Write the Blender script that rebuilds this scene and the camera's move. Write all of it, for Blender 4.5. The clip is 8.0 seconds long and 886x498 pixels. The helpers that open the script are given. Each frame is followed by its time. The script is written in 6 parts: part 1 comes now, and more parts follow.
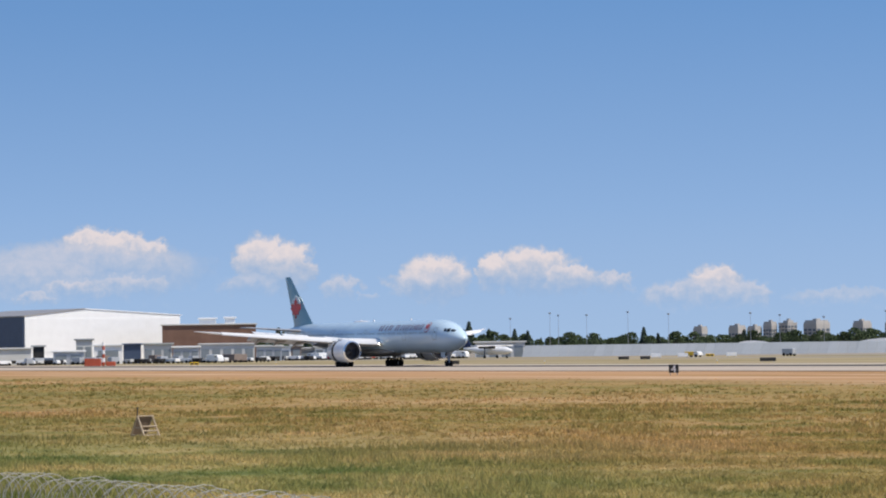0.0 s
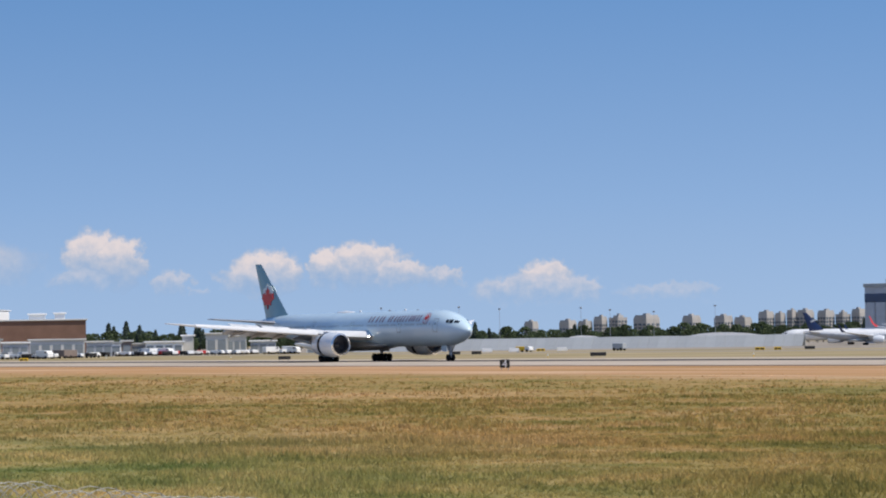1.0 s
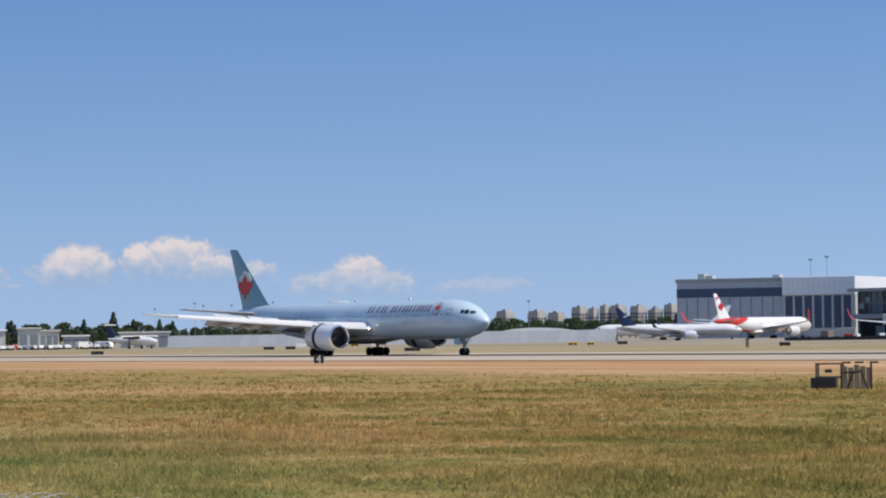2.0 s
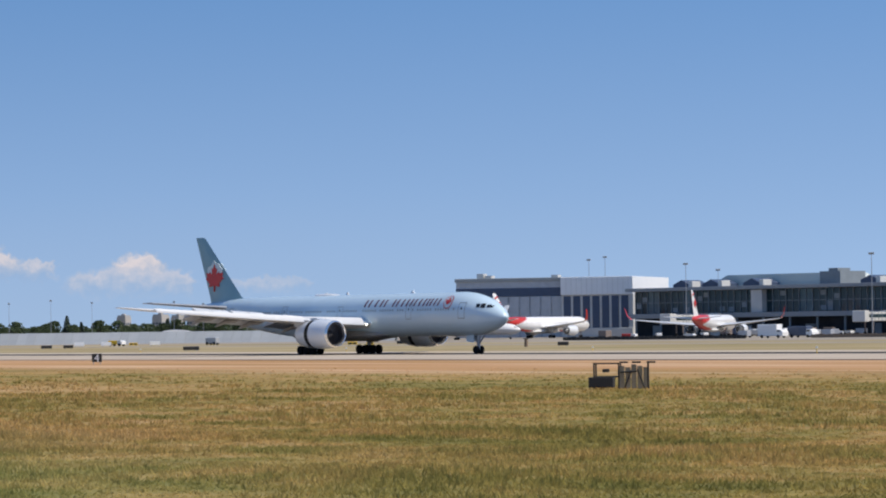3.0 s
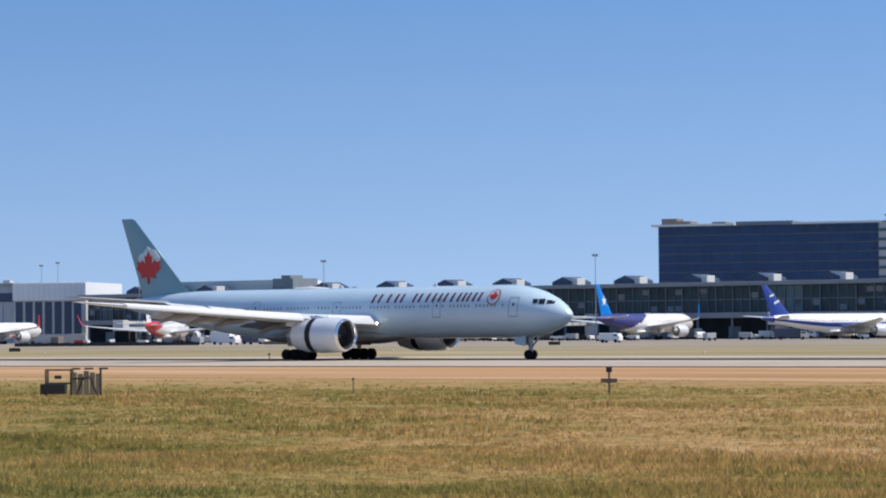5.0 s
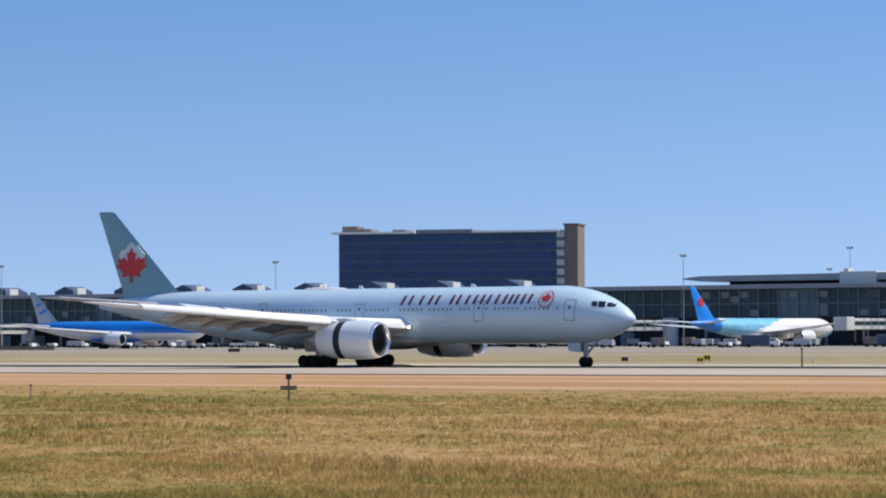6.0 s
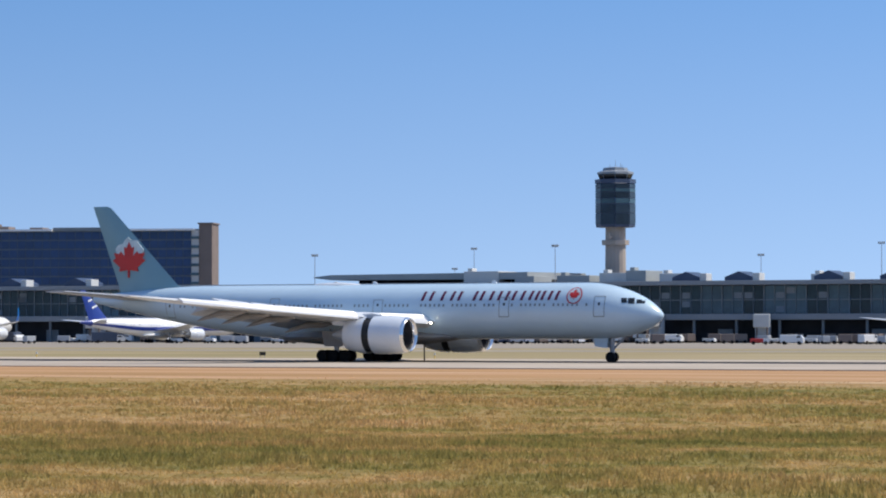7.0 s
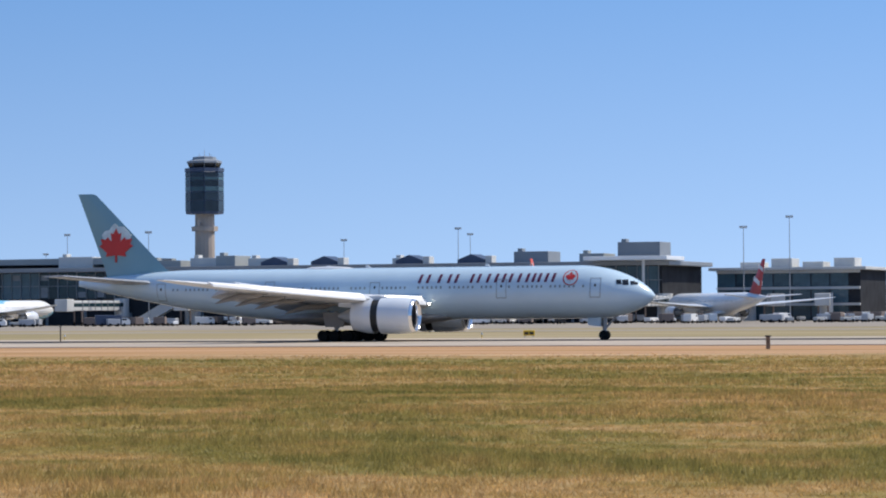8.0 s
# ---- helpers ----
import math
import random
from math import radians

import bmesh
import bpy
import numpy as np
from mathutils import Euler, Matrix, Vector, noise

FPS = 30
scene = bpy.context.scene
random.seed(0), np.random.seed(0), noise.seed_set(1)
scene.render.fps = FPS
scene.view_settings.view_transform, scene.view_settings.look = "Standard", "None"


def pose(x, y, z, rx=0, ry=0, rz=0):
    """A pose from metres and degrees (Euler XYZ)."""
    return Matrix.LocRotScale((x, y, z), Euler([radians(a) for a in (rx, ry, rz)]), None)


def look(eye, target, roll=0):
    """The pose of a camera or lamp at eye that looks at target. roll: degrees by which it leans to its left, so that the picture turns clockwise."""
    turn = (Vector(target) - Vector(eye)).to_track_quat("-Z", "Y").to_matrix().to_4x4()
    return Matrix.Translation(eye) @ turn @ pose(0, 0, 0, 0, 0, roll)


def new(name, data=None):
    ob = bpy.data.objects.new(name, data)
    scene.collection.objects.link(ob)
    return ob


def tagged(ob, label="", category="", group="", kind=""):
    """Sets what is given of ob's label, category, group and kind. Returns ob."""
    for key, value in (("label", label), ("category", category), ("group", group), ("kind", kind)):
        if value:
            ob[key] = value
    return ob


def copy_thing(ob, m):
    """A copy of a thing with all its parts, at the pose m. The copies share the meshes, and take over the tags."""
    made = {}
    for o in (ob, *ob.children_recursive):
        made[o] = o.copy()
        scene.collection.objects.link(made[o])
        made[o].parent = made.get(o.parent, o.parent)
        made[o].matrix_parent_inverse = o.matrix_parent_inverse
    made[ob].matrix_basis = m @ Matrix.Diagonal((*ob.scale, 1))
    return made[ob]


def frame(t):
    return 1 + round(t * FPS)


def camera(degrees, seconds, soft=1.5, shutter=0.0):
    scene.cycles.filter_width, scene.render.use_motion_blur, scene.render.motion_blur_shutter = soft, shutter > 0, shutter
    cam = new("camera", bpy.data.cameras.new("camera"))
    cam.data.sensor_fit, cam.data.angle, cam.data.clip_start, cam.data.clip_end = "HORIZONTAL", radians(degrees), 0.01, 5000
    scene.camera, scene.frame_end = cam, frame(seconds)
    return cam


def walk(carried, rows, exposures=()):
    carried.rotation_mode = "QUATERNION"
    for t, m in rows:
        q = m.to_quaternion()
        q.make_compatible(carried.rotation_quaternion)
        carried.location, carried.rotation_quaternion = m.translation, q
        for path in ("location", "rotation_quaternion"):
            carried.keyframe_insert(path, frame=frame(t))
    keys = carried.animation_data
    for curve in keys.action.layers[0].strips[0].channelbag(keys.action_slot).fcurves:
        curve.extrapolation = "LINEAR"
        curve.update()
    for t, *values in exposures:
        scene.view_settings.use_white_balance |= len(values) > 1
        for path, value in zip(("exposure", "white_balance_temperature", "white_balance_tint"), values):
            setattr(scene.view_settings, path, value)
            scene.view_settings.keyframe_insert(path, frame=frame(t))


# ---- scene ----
cam = camera(16.43, 8.0, soft=2.0)

# ---- camera path: seconds, x, y, bearing to the right of +y, tilt, lean ----
PATH = [
    (0, 0.00, -0.00, -60.566, 1.823, -0.776),
    (0.5, 0.00, -0.00, -59.023, 1.752, -0.781),
    (1, 0.00, -0.00, -57.420, 1.689, -0.887),
    (1.5, 0.00, -0.00, -55.750, 1.615, -0.917),
    (1.7, 0.00, -0.00, -55.045, 1.585, -0.893),
    (2.8, 0.00, -0.00, -50.731, 1.485, -0.759),
    (3, 0.00, -0.00, -49.837, 1.477, -0.735),
    (3.5, 0.00, -0.00, -47.519, 1.446, -0.762),
    (4, 0.00, -0.00, -45.028, 1.430, -0.562),
    (4.5, 0.00, -0.00, -42.389, 1.459, -0.617),
    (5, 0.00, -0.00, -39.655, 1.488, -0.533),
    (5.2, 0.00, -0.00, -38.467, 1.505, -0.479),
    (5.4, 0.00, -0.00, -37.284, 1.524, -0.429),
    (5.7, 0.00, -0.00, -35.517, 1.554, -0.359),
    (6, 0.00, -0.00, -33.686, 1.579, -0.282),
    (6.1, 0.07, -0.10, -33.048, 1.584, -0.252),
    (6.2, 0.83, -1.23, -32.397, 1.586, -0.218),
    (6.3, 2.40, -3.65, -31.732, 1.584, -0.181),
    (6.4, 4.39, -6.87, -31.052, 1.581, -0.138),
    (6.5, 6.30, -10.14, -30.359, 1.577, -0.099),
    (6.6, 8.13, -13.46, -29.666, 1.561, -0.073),
    (6.7, 9.88, -16.83, -28.968, 1.529, -0.055),
    (6.8, 11.54, -20.25, -28.259, 1.497, -0.047),
    (6.9, 13.11, -23.72, -27.530, 1.481, -0.051),
    (7, 14.59, -27.23, -26.773, 1.494, -0.068),
    (7.1, 15.97, -30.78, -25.986, 1.549, -0.104),
    (7.2, 17.26, -34.38, -25.185, 1.594, -0.139),
    (7.3, 18.44, -38.02, -24.377, 1.588, -0.135),
    (7.4, 19.53, -41.70, -23.563, 1.550, -0.118),
    (7.5, 20.52, -45.42, -22.754, 1.494, -0.141),
    (7.6, 21.40, -49.18, -21.955, 1.417, -0.255),
    (7.7, 22.17, -52.97, -21.159, 1.327, -0.410),
    (7.8, 22.83, -56.79, -20.356, 1.248, -0.503),
    (7.9, 23.38, -60.65, -19.542, 1.189, -0.486),
    (8, 23.83, -64.53, -18.726, 1.136, -0.437),
]
EYE_Z = 3.7
walk(cam, [(t, pose(x, y, EYE_Z, 90 + p, -r, -b)) for t, x, y, b, p, r in PATH], [(0, 0.07, 6790, 10.4), (1.5, 0.02, 6790, 10.4), (3.5, 0.02, 6790, 10.4), (5, 0.12, 6640, 10.0), (6.5, 0.14, 6600, 9.8), (8, 0.11, 6580, 9.8)])

# ---- world and sun ----
SUN_BEARING, SUN_ELEV = 56.0, 52.0
world = bpy.data.worlds.new("sky")
scene.world = world
world.use_nodes = True
wn, wl = world.node_tree.nodes, world.node_tree.links
sky = wn.new("ShaderNodeTexSky")
sky.sky_type = "NISHITA"
sky.sun_disc = False
sky.sun_elevation, sky.sun_rotation = radians(SUN_ELEV), radians(SUN_BEARING)
sky.air_density, sky.dust_density, sky.ozone_density = 1.0, 0.3, 1.4
geo_w = wn.new("ShaderNodeTexCoord")
sep_w = wn.new("ShaderNodeSeparateXYZ")
wl.new(geo_w.outputs["Generated"], sep_w.inputs[0])
# a clear, dry sky: the blue comes down close to the horizon
lift = wn.new("ShaderNodeMath")
lift.operation = "MULTIPLY_ADD"
lift.inputs[1].default_value, lift.inputs[2].default_value = 1.9, 0.275
wl.new(sep_w.outputs["Z"], lift.inputs[0])
com_w = wn.new("ShaderNodeCombineXYZ")
wl.new(sep_w.outputs["X"], com_w.inputs["X"])
wl.new(sep_w.outputs["Y"], com_w.inputs["Y"])
wl.new(lift.outputs[0], com_w.inputs["Z"])
norm_w = wn.new("ShaderNodeVectorMath")
norm_w.operation = "NORMALIZE"
wl.new(com_w.outputs[0], norm_w.inputs[0])
wl.new(norm_w.outputs[0], sky.inputs["Vector"])
tone = wn.new("ShaderNodeHueSaturation")
deepen = wn.new("ShaderNodeMapRange")
deepen.inputs["From Min"].default_value, deepen.inputs["From Max"].default_value = 0.0, 0.11
deepen.inputs["To Min"].default_value, deepen.inputs["To Max"].default_value = 0.94, 1.19
wl.new(sep_w.outputs["Z"], deepen.inputs["Value"])
wl.new(deepen.outputs[0], tone.inputs["Saturation"])
wl.new(sky.outputs[0], tone.inputs["Color"])
wl.new(tone.outputs[0], wn["Background"].inputs["Color"])
wn["Background"].inputs["Strength"].default_value = 0.174

sun = new("sun", bpy.data.lights.new("sun", "SUN"))
sun.data.energy, sun.data.angle, sun.data.color = 4.0, radians(0.53), (1.0, 0.93, 0.82)
sb, se = radians(SUN_BEARING), radians(SUN_ELEV)
SUN_DIR = Vector((math.sin(sb) * math.cos(se), math.cos(sb) * math.cos(se), math.sin(se)))
sun.matrix_world = look(SUN_DIR * 500, (0, 0, 0))


# ---- materials ----
def mat(name, color, rough=0.6, metal=0.0, vary=0.12, scale=0.5, bump=0.0, fine=8.0, rand=0.0, coat=0.0):
    """Principled paint, metal, stone or cloth with stains at two scales; scale and fine are cycles a metre."""
    m = bpy.data.materials.new(name)
    m.use_nodes = True
    n, l = m.node_tree.nodes, m.node_tree.links
    b = n["Principled BSDF"]
    b.inputs["Roughness"].default_value, b.inputs["Metallic"].default_value = rough, metal
    b.inputs["Coat Weight"].default_value = coat
    b.inputs["Specular IOR Level"].default_value = 0.5 if rough < 0.8 else 0.08
    tc = n.new("ShaderNodeTexCoord")
    n1, n2 = n.new("ShaderNodeTexNoise"), n.new("ShaderNodeTexNoise")
    n1.inputs["Scale"].default_value, n2.inputs["Scale"].default_value = scale, fine
    n1.inputs["Detail"].default_value, n2.inputs["Detail"].default_value = 4, 3
    l.new(tc.outputs["Object"], n1.inputs["Vector"])
    l.new(tc.outputs["Object"], n2.inputs["Vector"])
    add = n.new("ShaderNodeMath")
    add.operation = "MULTIPLY_ADD"
    add.inputs[1].default_value = 0.4
    l.new(n2.outputs["Fac"], add.inputs[0])
    l.new(n1.outputs["Fac"], add.inputs[2])
    last = add.outputs[0]
    if rand:
        oi = n.new("ShaderNodeObjectInfo")
        ra = n.new("ShaderNodeMath")
        ra.operation = "MULTIPLY_ADD"
        ra.inputs[1].default_value = rand
        l.new(oi.outputs["Random"], ra.inputs[0])
        l.new(last, ra.inputs[2])
        last = ra.outputs[0]
    mr = n.new("ShaderNodeMapRange")
    mr.inputs["From Min"].default_value, mr.inputs["From Max"].default_value = 0.4, 1.0 + rand
    mr.inputs["To Min"].default_value, mr.inputs["To Max"].default_value = 1 - vary, 1 + vary
    l.new(last, mr.inputs["Value"])
    mx = n.new("ShaderNodeVectorMath")
    mx.operation = "SCALE"
    mx.inputs[0].default_value = color
    l.new(mr.outputs[0], mx.inputs["Scale"])
    l.new(mx.outputs[0], b.inputs["Base Color"])
    if bump:
        bp = n.new("ShaderNodeBump")
        bp.inputs["Strength"].default_value, bp.inputs["Distance"].default_value = bump, 0.02
        l.new(n2.outputs["Fac"], bp.inputs["Height"])
        l.new(bp.outputs[0], b.inputs["Normal"])
    return m


def glowing(name, color, strength):
    m = mat(name, color, 0.3)
    b = m.node_tree.nodes["Principled BSDF"]
    b.inputs["Emission Color"].default_value = (*color, 1)
    b.inputs["Emission Strength"].default_value = strength
    return m


M = {
    "ice": mat("ice_blue_paint", (0.52, 0.66, 0.75), 0.26, 0, 0.05, 0.25, coat=0.3),
    "ice_fin": mat("ice_blue_fin", (0.20, 0.35, 0.40), 0.3, 0, 0.06, 0.4),
    "frost": mat("frosted_paint", (0.52, 0.63, 0.66), 0.4, 0, 0.2, 1.2),
    "white": mat("white_paint", (0.80, 0.80, 0.79), 0.3, 0, 0.05, 0.3, coat=0.2),
    "wing": mat("wing_grey", (0.72, 0.73, 0.73), 0.3, 0.1, 0.08, 0.4),
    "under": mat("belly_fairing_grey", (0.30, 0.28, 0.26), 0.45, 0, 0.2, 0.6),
    "nacelle": mat("nacelle_paint", (0.70, 0.73, 0.76), 0.25, 0, 0.05, 0.5, coat=0.3),
    "chrome": mat("polished_lip", (0.86, 0.86, 0.86), 0.18, 0.9, 0.04),
    "dark": mat("dark_gap", (0.02, 0.02, 0.022), 0.6),
    "fan": mat("fan_blades", (0.10, 0.10, 0.11), 0.35, 0.6),
    "tyre": mat("tyre_rubber", (0.018, 0.017, 0.017), 0.85, 0, 0.3, 3),
    "strut": mat("gear_strut", (0.36, 0.37, 0.38), 0.4, 0.3),
    "glass": mat("cockpit_glass", (0.015, 0.017, 0.02), 0.08, 0, 0.1),
    "red": mat("red_paint", (0.52, 0.03, 0.025), 0.35, 0, 0.08, 0.8),
    "maroon": mat("maroon_letter_paint", (0.12, 0.012, 0.045), 0.45, 0, 0.06),
    "seam": mat("door_seam", (0.20, 0.24, 0.26), 0.5),
    "lamp": glowing("landing_lamp", (1.0, 0.92, 0.78), 14.0),
    "blue": mat("sky_blue_paint", (0.0, 0.19, 0.62), 0.3, 0, 0.05, coat=0.3),
    "deepblue": mat("deep_blue_paint", (0.015, 0.045, 0.26), 0.3, 0, 0.05, coat=0.3),
    "navy": mat("navy_paint", (0.015, 0.03, 0.09), 0.3),
    "violet": mat("violet_paint", (0.045, 0.05, 0.19), 0.35, 0, 0.2, 0.6),
    "aqua": mat("aqua_paint", (0.18, 0.48, 0.66), 0.3, 0, 0.25, 0.3),
    "orange": mat("orange_red_paint", (0.72, 0.09, 0.02), 0.35),
    "silver": mat("silver_grey_paint", (0.42, 0.44, 0.47), 0.35, 0.2),
    "concrete": mat("runway_concrete", (0.46, 0.385, 0.305), 0.85, 0, 0.16, 0.05, 0.3, 3),
    "rubber": mat("rubber_marked_asphalt", (0.045, 0.042, 0.04), 0.85, 0, 0.35, 0.04, 0.3, 2),
    "shoulder": mat("asphalt_shoulder", (0.085, 0.062, 0.05), 0.9, 0, 0.3, 0.1, 0.3, 2),
    "apron": mat("apron_concrete", (0.31, 0.27, 0.22), 0.85, 0, 0.15, 0.02, 0.2, 1),
    # the strong mottling puts patchy reflections into the pane colour
    "tglass": mat("terminal_glass", (0.02, 0.045, 0.055), 0.10, 0, 0.7, 0.25, 0, 1.5, 0.6),
    # lighter teal glass: brighter reflections put into the base colour
    "tpale": mat("green_tinted_glass", (0.065, 0.115, 0.14), 0.10, 0, 0.6, 0.3, 0, 1.5, 0.6),
    "hglass": mat("hotel_glass", (0.016, 0.052, 0.15), 0.10, 0, 0.35, 0.2, 0, 1.5, 0.35),
    "mullion": mat("mullion_grey", (0.20, 0.23, 0.25), 0.5),
    "fascia": mat("fascia_grey", (0.26, 0.28, 0.30), 0.5, 0.2, 0.1, 0.1),
    "panel": mat("pale_panel", (0.55, 0.55, 0.53), 0.6, 0, 0.12, 0.2),
    # near-black, with the shade under ledges and canopy put into the colour
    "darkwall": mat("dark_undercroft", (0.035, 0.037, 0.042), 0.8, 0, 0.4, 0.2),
    "roofgrey": mat("roof_membrane", (0.33, 0.35, 0.35), 0.8, 0, 0.15, 0.1),
    "roofgreen": mat("pale_green_roof", (0.55, 0.60, 0.57), 0.6, 0, 0.1, 0.1),
    "stone": mat("tan_stone", (0.22, 0.18, 0.16), 0.8, 0, 0.12, 0.3),
    "brick": mat("brown_brick", (0.20, 0.12, 0.09), 0.85, 0, 0.2, 0.2),
    "bandblue": mat("dark_blue_band", (0.05, 0.075, 0.13), 0.5),
    "metal": mat("galvanised_steel", (0.38, 0.39, 0.40), 0.45, 0.6, 0.15, 1.0),
    "wood": mat("weathered_timber", (0.24, 0.18, 0.13), 0.85, 0, 0.35, 2.0, 0.4, 20),
    "black": mat("black_paint", (0.02, 0.019, 0.018), 0.6, 0, 0.3),
    "yellow": mat("yellow_sign_paint", (0.80, 0.50, 0.03), 0.5),
    "faded_red": mat("faded_red_paint", (0.38, 0.07, 0.03), 0.6, 0, 0.2, 0.6),
    "netting": mat("pale_netting", (0.33, 0.27, 0.18), 0.9, 0, 0.3, 2.0, 0.3, 14),
    "paletimber": mat("grey_timber", (0.40, 0.32, 0.23), 0.85, 0, 0.3, 2.0, 0.3, 20),
    "leafdark": mat("conifer_foliage", (0.048, 0.066, 0.052), 0.9, 0, 0.5, 0.15, 0, 1.0, 0.4),
    "leaf": mat("broadleaf_foliage", (0.065, 0.088, 0.045), 0.9, 0, 0.5, 0.15, 0, 1.0, 0.4),
    "bark": mat("bark", (0.10, 0.075, 0.055), 0.9),
    "tower_concrete": mat("tower_concrete", (0.42, 0.36, 0.31), 0.8, 0, 0.15, 0.2),
    "apt": mat("apartment_concrete", (0.40, 0.385, 0.37), 0.8, 0, 0.15, 0.1, 0, 1, 0.3),
    "aptglass": mat("apartment_windows", (0.11, 0.135, 0.17), 0.25, 0, 0.4, 0.2),
    "wallgrey": mat("blast_wall_panel", (0.36, 0.38, 0.39), 0.7, 0, 0.18, 0.1, 0, 1, 0.3),
    "steelwire": mat("razor_wire", (0.34, 0.34, 0.30), 0.45, 0.25, 0.3, 4),
    "hotelslab": mat("hotel_floor_edges", (0.10, 0.135, 0.18), 0.5, 0, 0.2, 0.2),
    "towerglass": mat("tower_glass", (0.028, 0.046, 0.062), 0.22, 0, 0.6, 0.4, 0, 1.5, 0.7),
    "towerteal": mat("tower_teal_glass", (0.05, 0.10, 0.12), 0.22, 0, 0.5, 0.4, 0, 1.5, 0.8),
}

for key, level in (("tglass", 0.32), ("tpale", 0.4), ("towerglass", 0.22), ("towerteal", 0.35), ("hglass", 0.4)):
    M[key].node_tree.nodes["Principled BSDF"].inputs["Specular IOR Level"].default_value = level


def ground_material():
    """Mown airfield grass: straw, olive and green in patches, with a bleached strip beside the pavement."""
    m = bpy.data.materials.new("airfield_grass")
    m.use_nodes = True
    n, l = m.node_tree.nodes, m.node_tree.links
    b = n["Principled BSDF"]
    b.inputs["Roughness"].default_value = 0.95
    b.inputs["Specular IOR Level"].default_value = 0.1
    g = n.new("ShaderNodeNewGeometry")
    sep = n.new("ShaderNodeSeparateXYZ")
    l.new(g.outputs["Position"], sep.inputs[0])

    def noise_at(scale, sx=1.0, sy=1.0, detail=5):
        mp = n.new("ShaderNodeMapping")
        mp.inputs["Scale"].default_value = (sx, sy, 0)
        l.new(g.outputs["Position"], mp.inputs["Vector"])
        t = n.new("ShaderNodeTexNoise")
        t.inputs["Scale"].default_value, t.inputs["Detail"].default_value = scale, detail
        l.new(mp.outputs[0], t.inputs["Vector"])
        return t.outputs["Fac"]

    def ramp(fac, stops):
        r = n.new("ShaderNodeValToRGB")
        e = r.color_ramp.elements
        e[0].position, e[0].color = stops[0][0], (*stops[0][1], 1)
        e[1].position, e[1].color = stops[-1][0], (*stops[-1][1], 1)
        for p, c in stops[1:-1]:
            k = e.new(p)
            k.color = (*c, 1)
        l.new(fac, r.inputs[0])
        return r.outputs[0]

    def mix(fac, a, c):
        x = n.new("ShaderNodeMix")
        x.data_type = "RGBA"
        l.new(fac, x.inputs[0])
        l.new(a, x.inputs[6])
        l.new(c, x.inputs[7])
        return x.outputs[2]

    def math_node(op, a, c):
        x = n.new("ShaderNodeMath")
        x.operation = op
        for i, v in enumerate((a, c)):
            if isinstance(v, (int, float)):
                x.inputs[i].default_value = v
            else:
                l.new(v, x.inputs[i])
        return x.outputs[0]

    blend = math_node("ADD", math_node("MULTIPLY", noise_at(0.04, 0.6, 0.8), 0.55), math_node("MULTIPLY", noise_at(0.32, 0.8, 0.8), 0.45))
    grass = ramp(blend, [(0.36, (0.155, 0.145, 0.042)), (0.45, (0.25, 0.20, 0.062)), (0.53, (0.36, 0.24, 0.09)), (0.64, (0.475, 0.31, 0.15))])
    fine = ramp(noise_at(1.3, 1, 1, 6), [(0.28, (0.5, 0.5, 0.46)), (0.68, (1.2, 1.18, 1.15))])
    mul = n.new("ShaderNodeMix")
    mul.data_type, mul.blend_type = "RGBA", "MULTIPLY"
    mul.inputs[0].default_value = 0.75
    l.new(grass, mul.inputs[6])
    l.new(fine, mul.inputs[7])
    grass = mul.outputs[2]
    dry = ramp(noise_at(0.07, 0.18, 2.6), [(0.32, (0.30, 0.18, 0.075)), (0.46, (0.44, 0.25, 0.115)), (0.56, (0.47, 0.28, 0.15)), (0.68, (0.60, 0.43, 0.28))])
    far = ramp(noise_at(0.02, 0.6, 1.8), [(0.3, (0.25, 0.21, 0.10)), (0.55, (0.34, 0.27, 0.15)), (0.75, (0.42, 0.35, 0.22))])
    wob = math_node("MULTIPLY", math_node("SUBTRACT", noise_at(0.05, 0.4, 1), 0.5), 46.0)
    yy = math_node("ADD", sep.outputs["Y"], wob)
    r1 = n.new("ShaderNodeMapRange")
    r1.inputs["From Min"].default_value, r1.inputs["From Max"].default_value = 150, 182
    l.new(yy, r1.inputs["Value"])
    r2 = n.new("ShaderNodeMapRange")
    r2.inputs["From Min"].default_value, r2.inputs["From Max"].default_value = 262, 270
    l.new(sep.outputs["Y"], r2.inputs["Value"])
    # lusher growth along the perimeter fence
    lush = ramp(noise_at(0.16, 0.8, 1.2), [(0.32, (0.11, 0.14, 0.04)), (0.50, (0.24, 0.22, 0.075)), (0.68, (0.42, 0.31, 0.13))])
    near = []
    for axis, a, z in (("Y", 66, 40), ("X", -42, -66)):
        r0 = n.new("ShaderNodeMapRange")
        r0.inputs["From Min"].default_value, r0.inputs["From Max"].default_value = a, z
        l.new(math_node("ADD", sep.outputs[axis], wob), r0.inputs["Value"])
        near.append(r0.outputs[0])
    grass = mix(math_node("MULTIPLY", *near), grass, lush)
    col = mix(r2.outputs[0], mix(r1.outputs[0], grass, dry), far)
    l.new(col, b.inputs["Base Color"])
    bp = n.new("ShaderNodeBump")
    bp.inputs["Strength"].default_value, bp.inputs["Distance"].default_value = 0.6, 0.12
    l.new(noise_at(2.2, 1, 1, 6), bp.inputs["Height"])
    l.new(bp.outputs[0], b.inputs["Normal"])
    return m


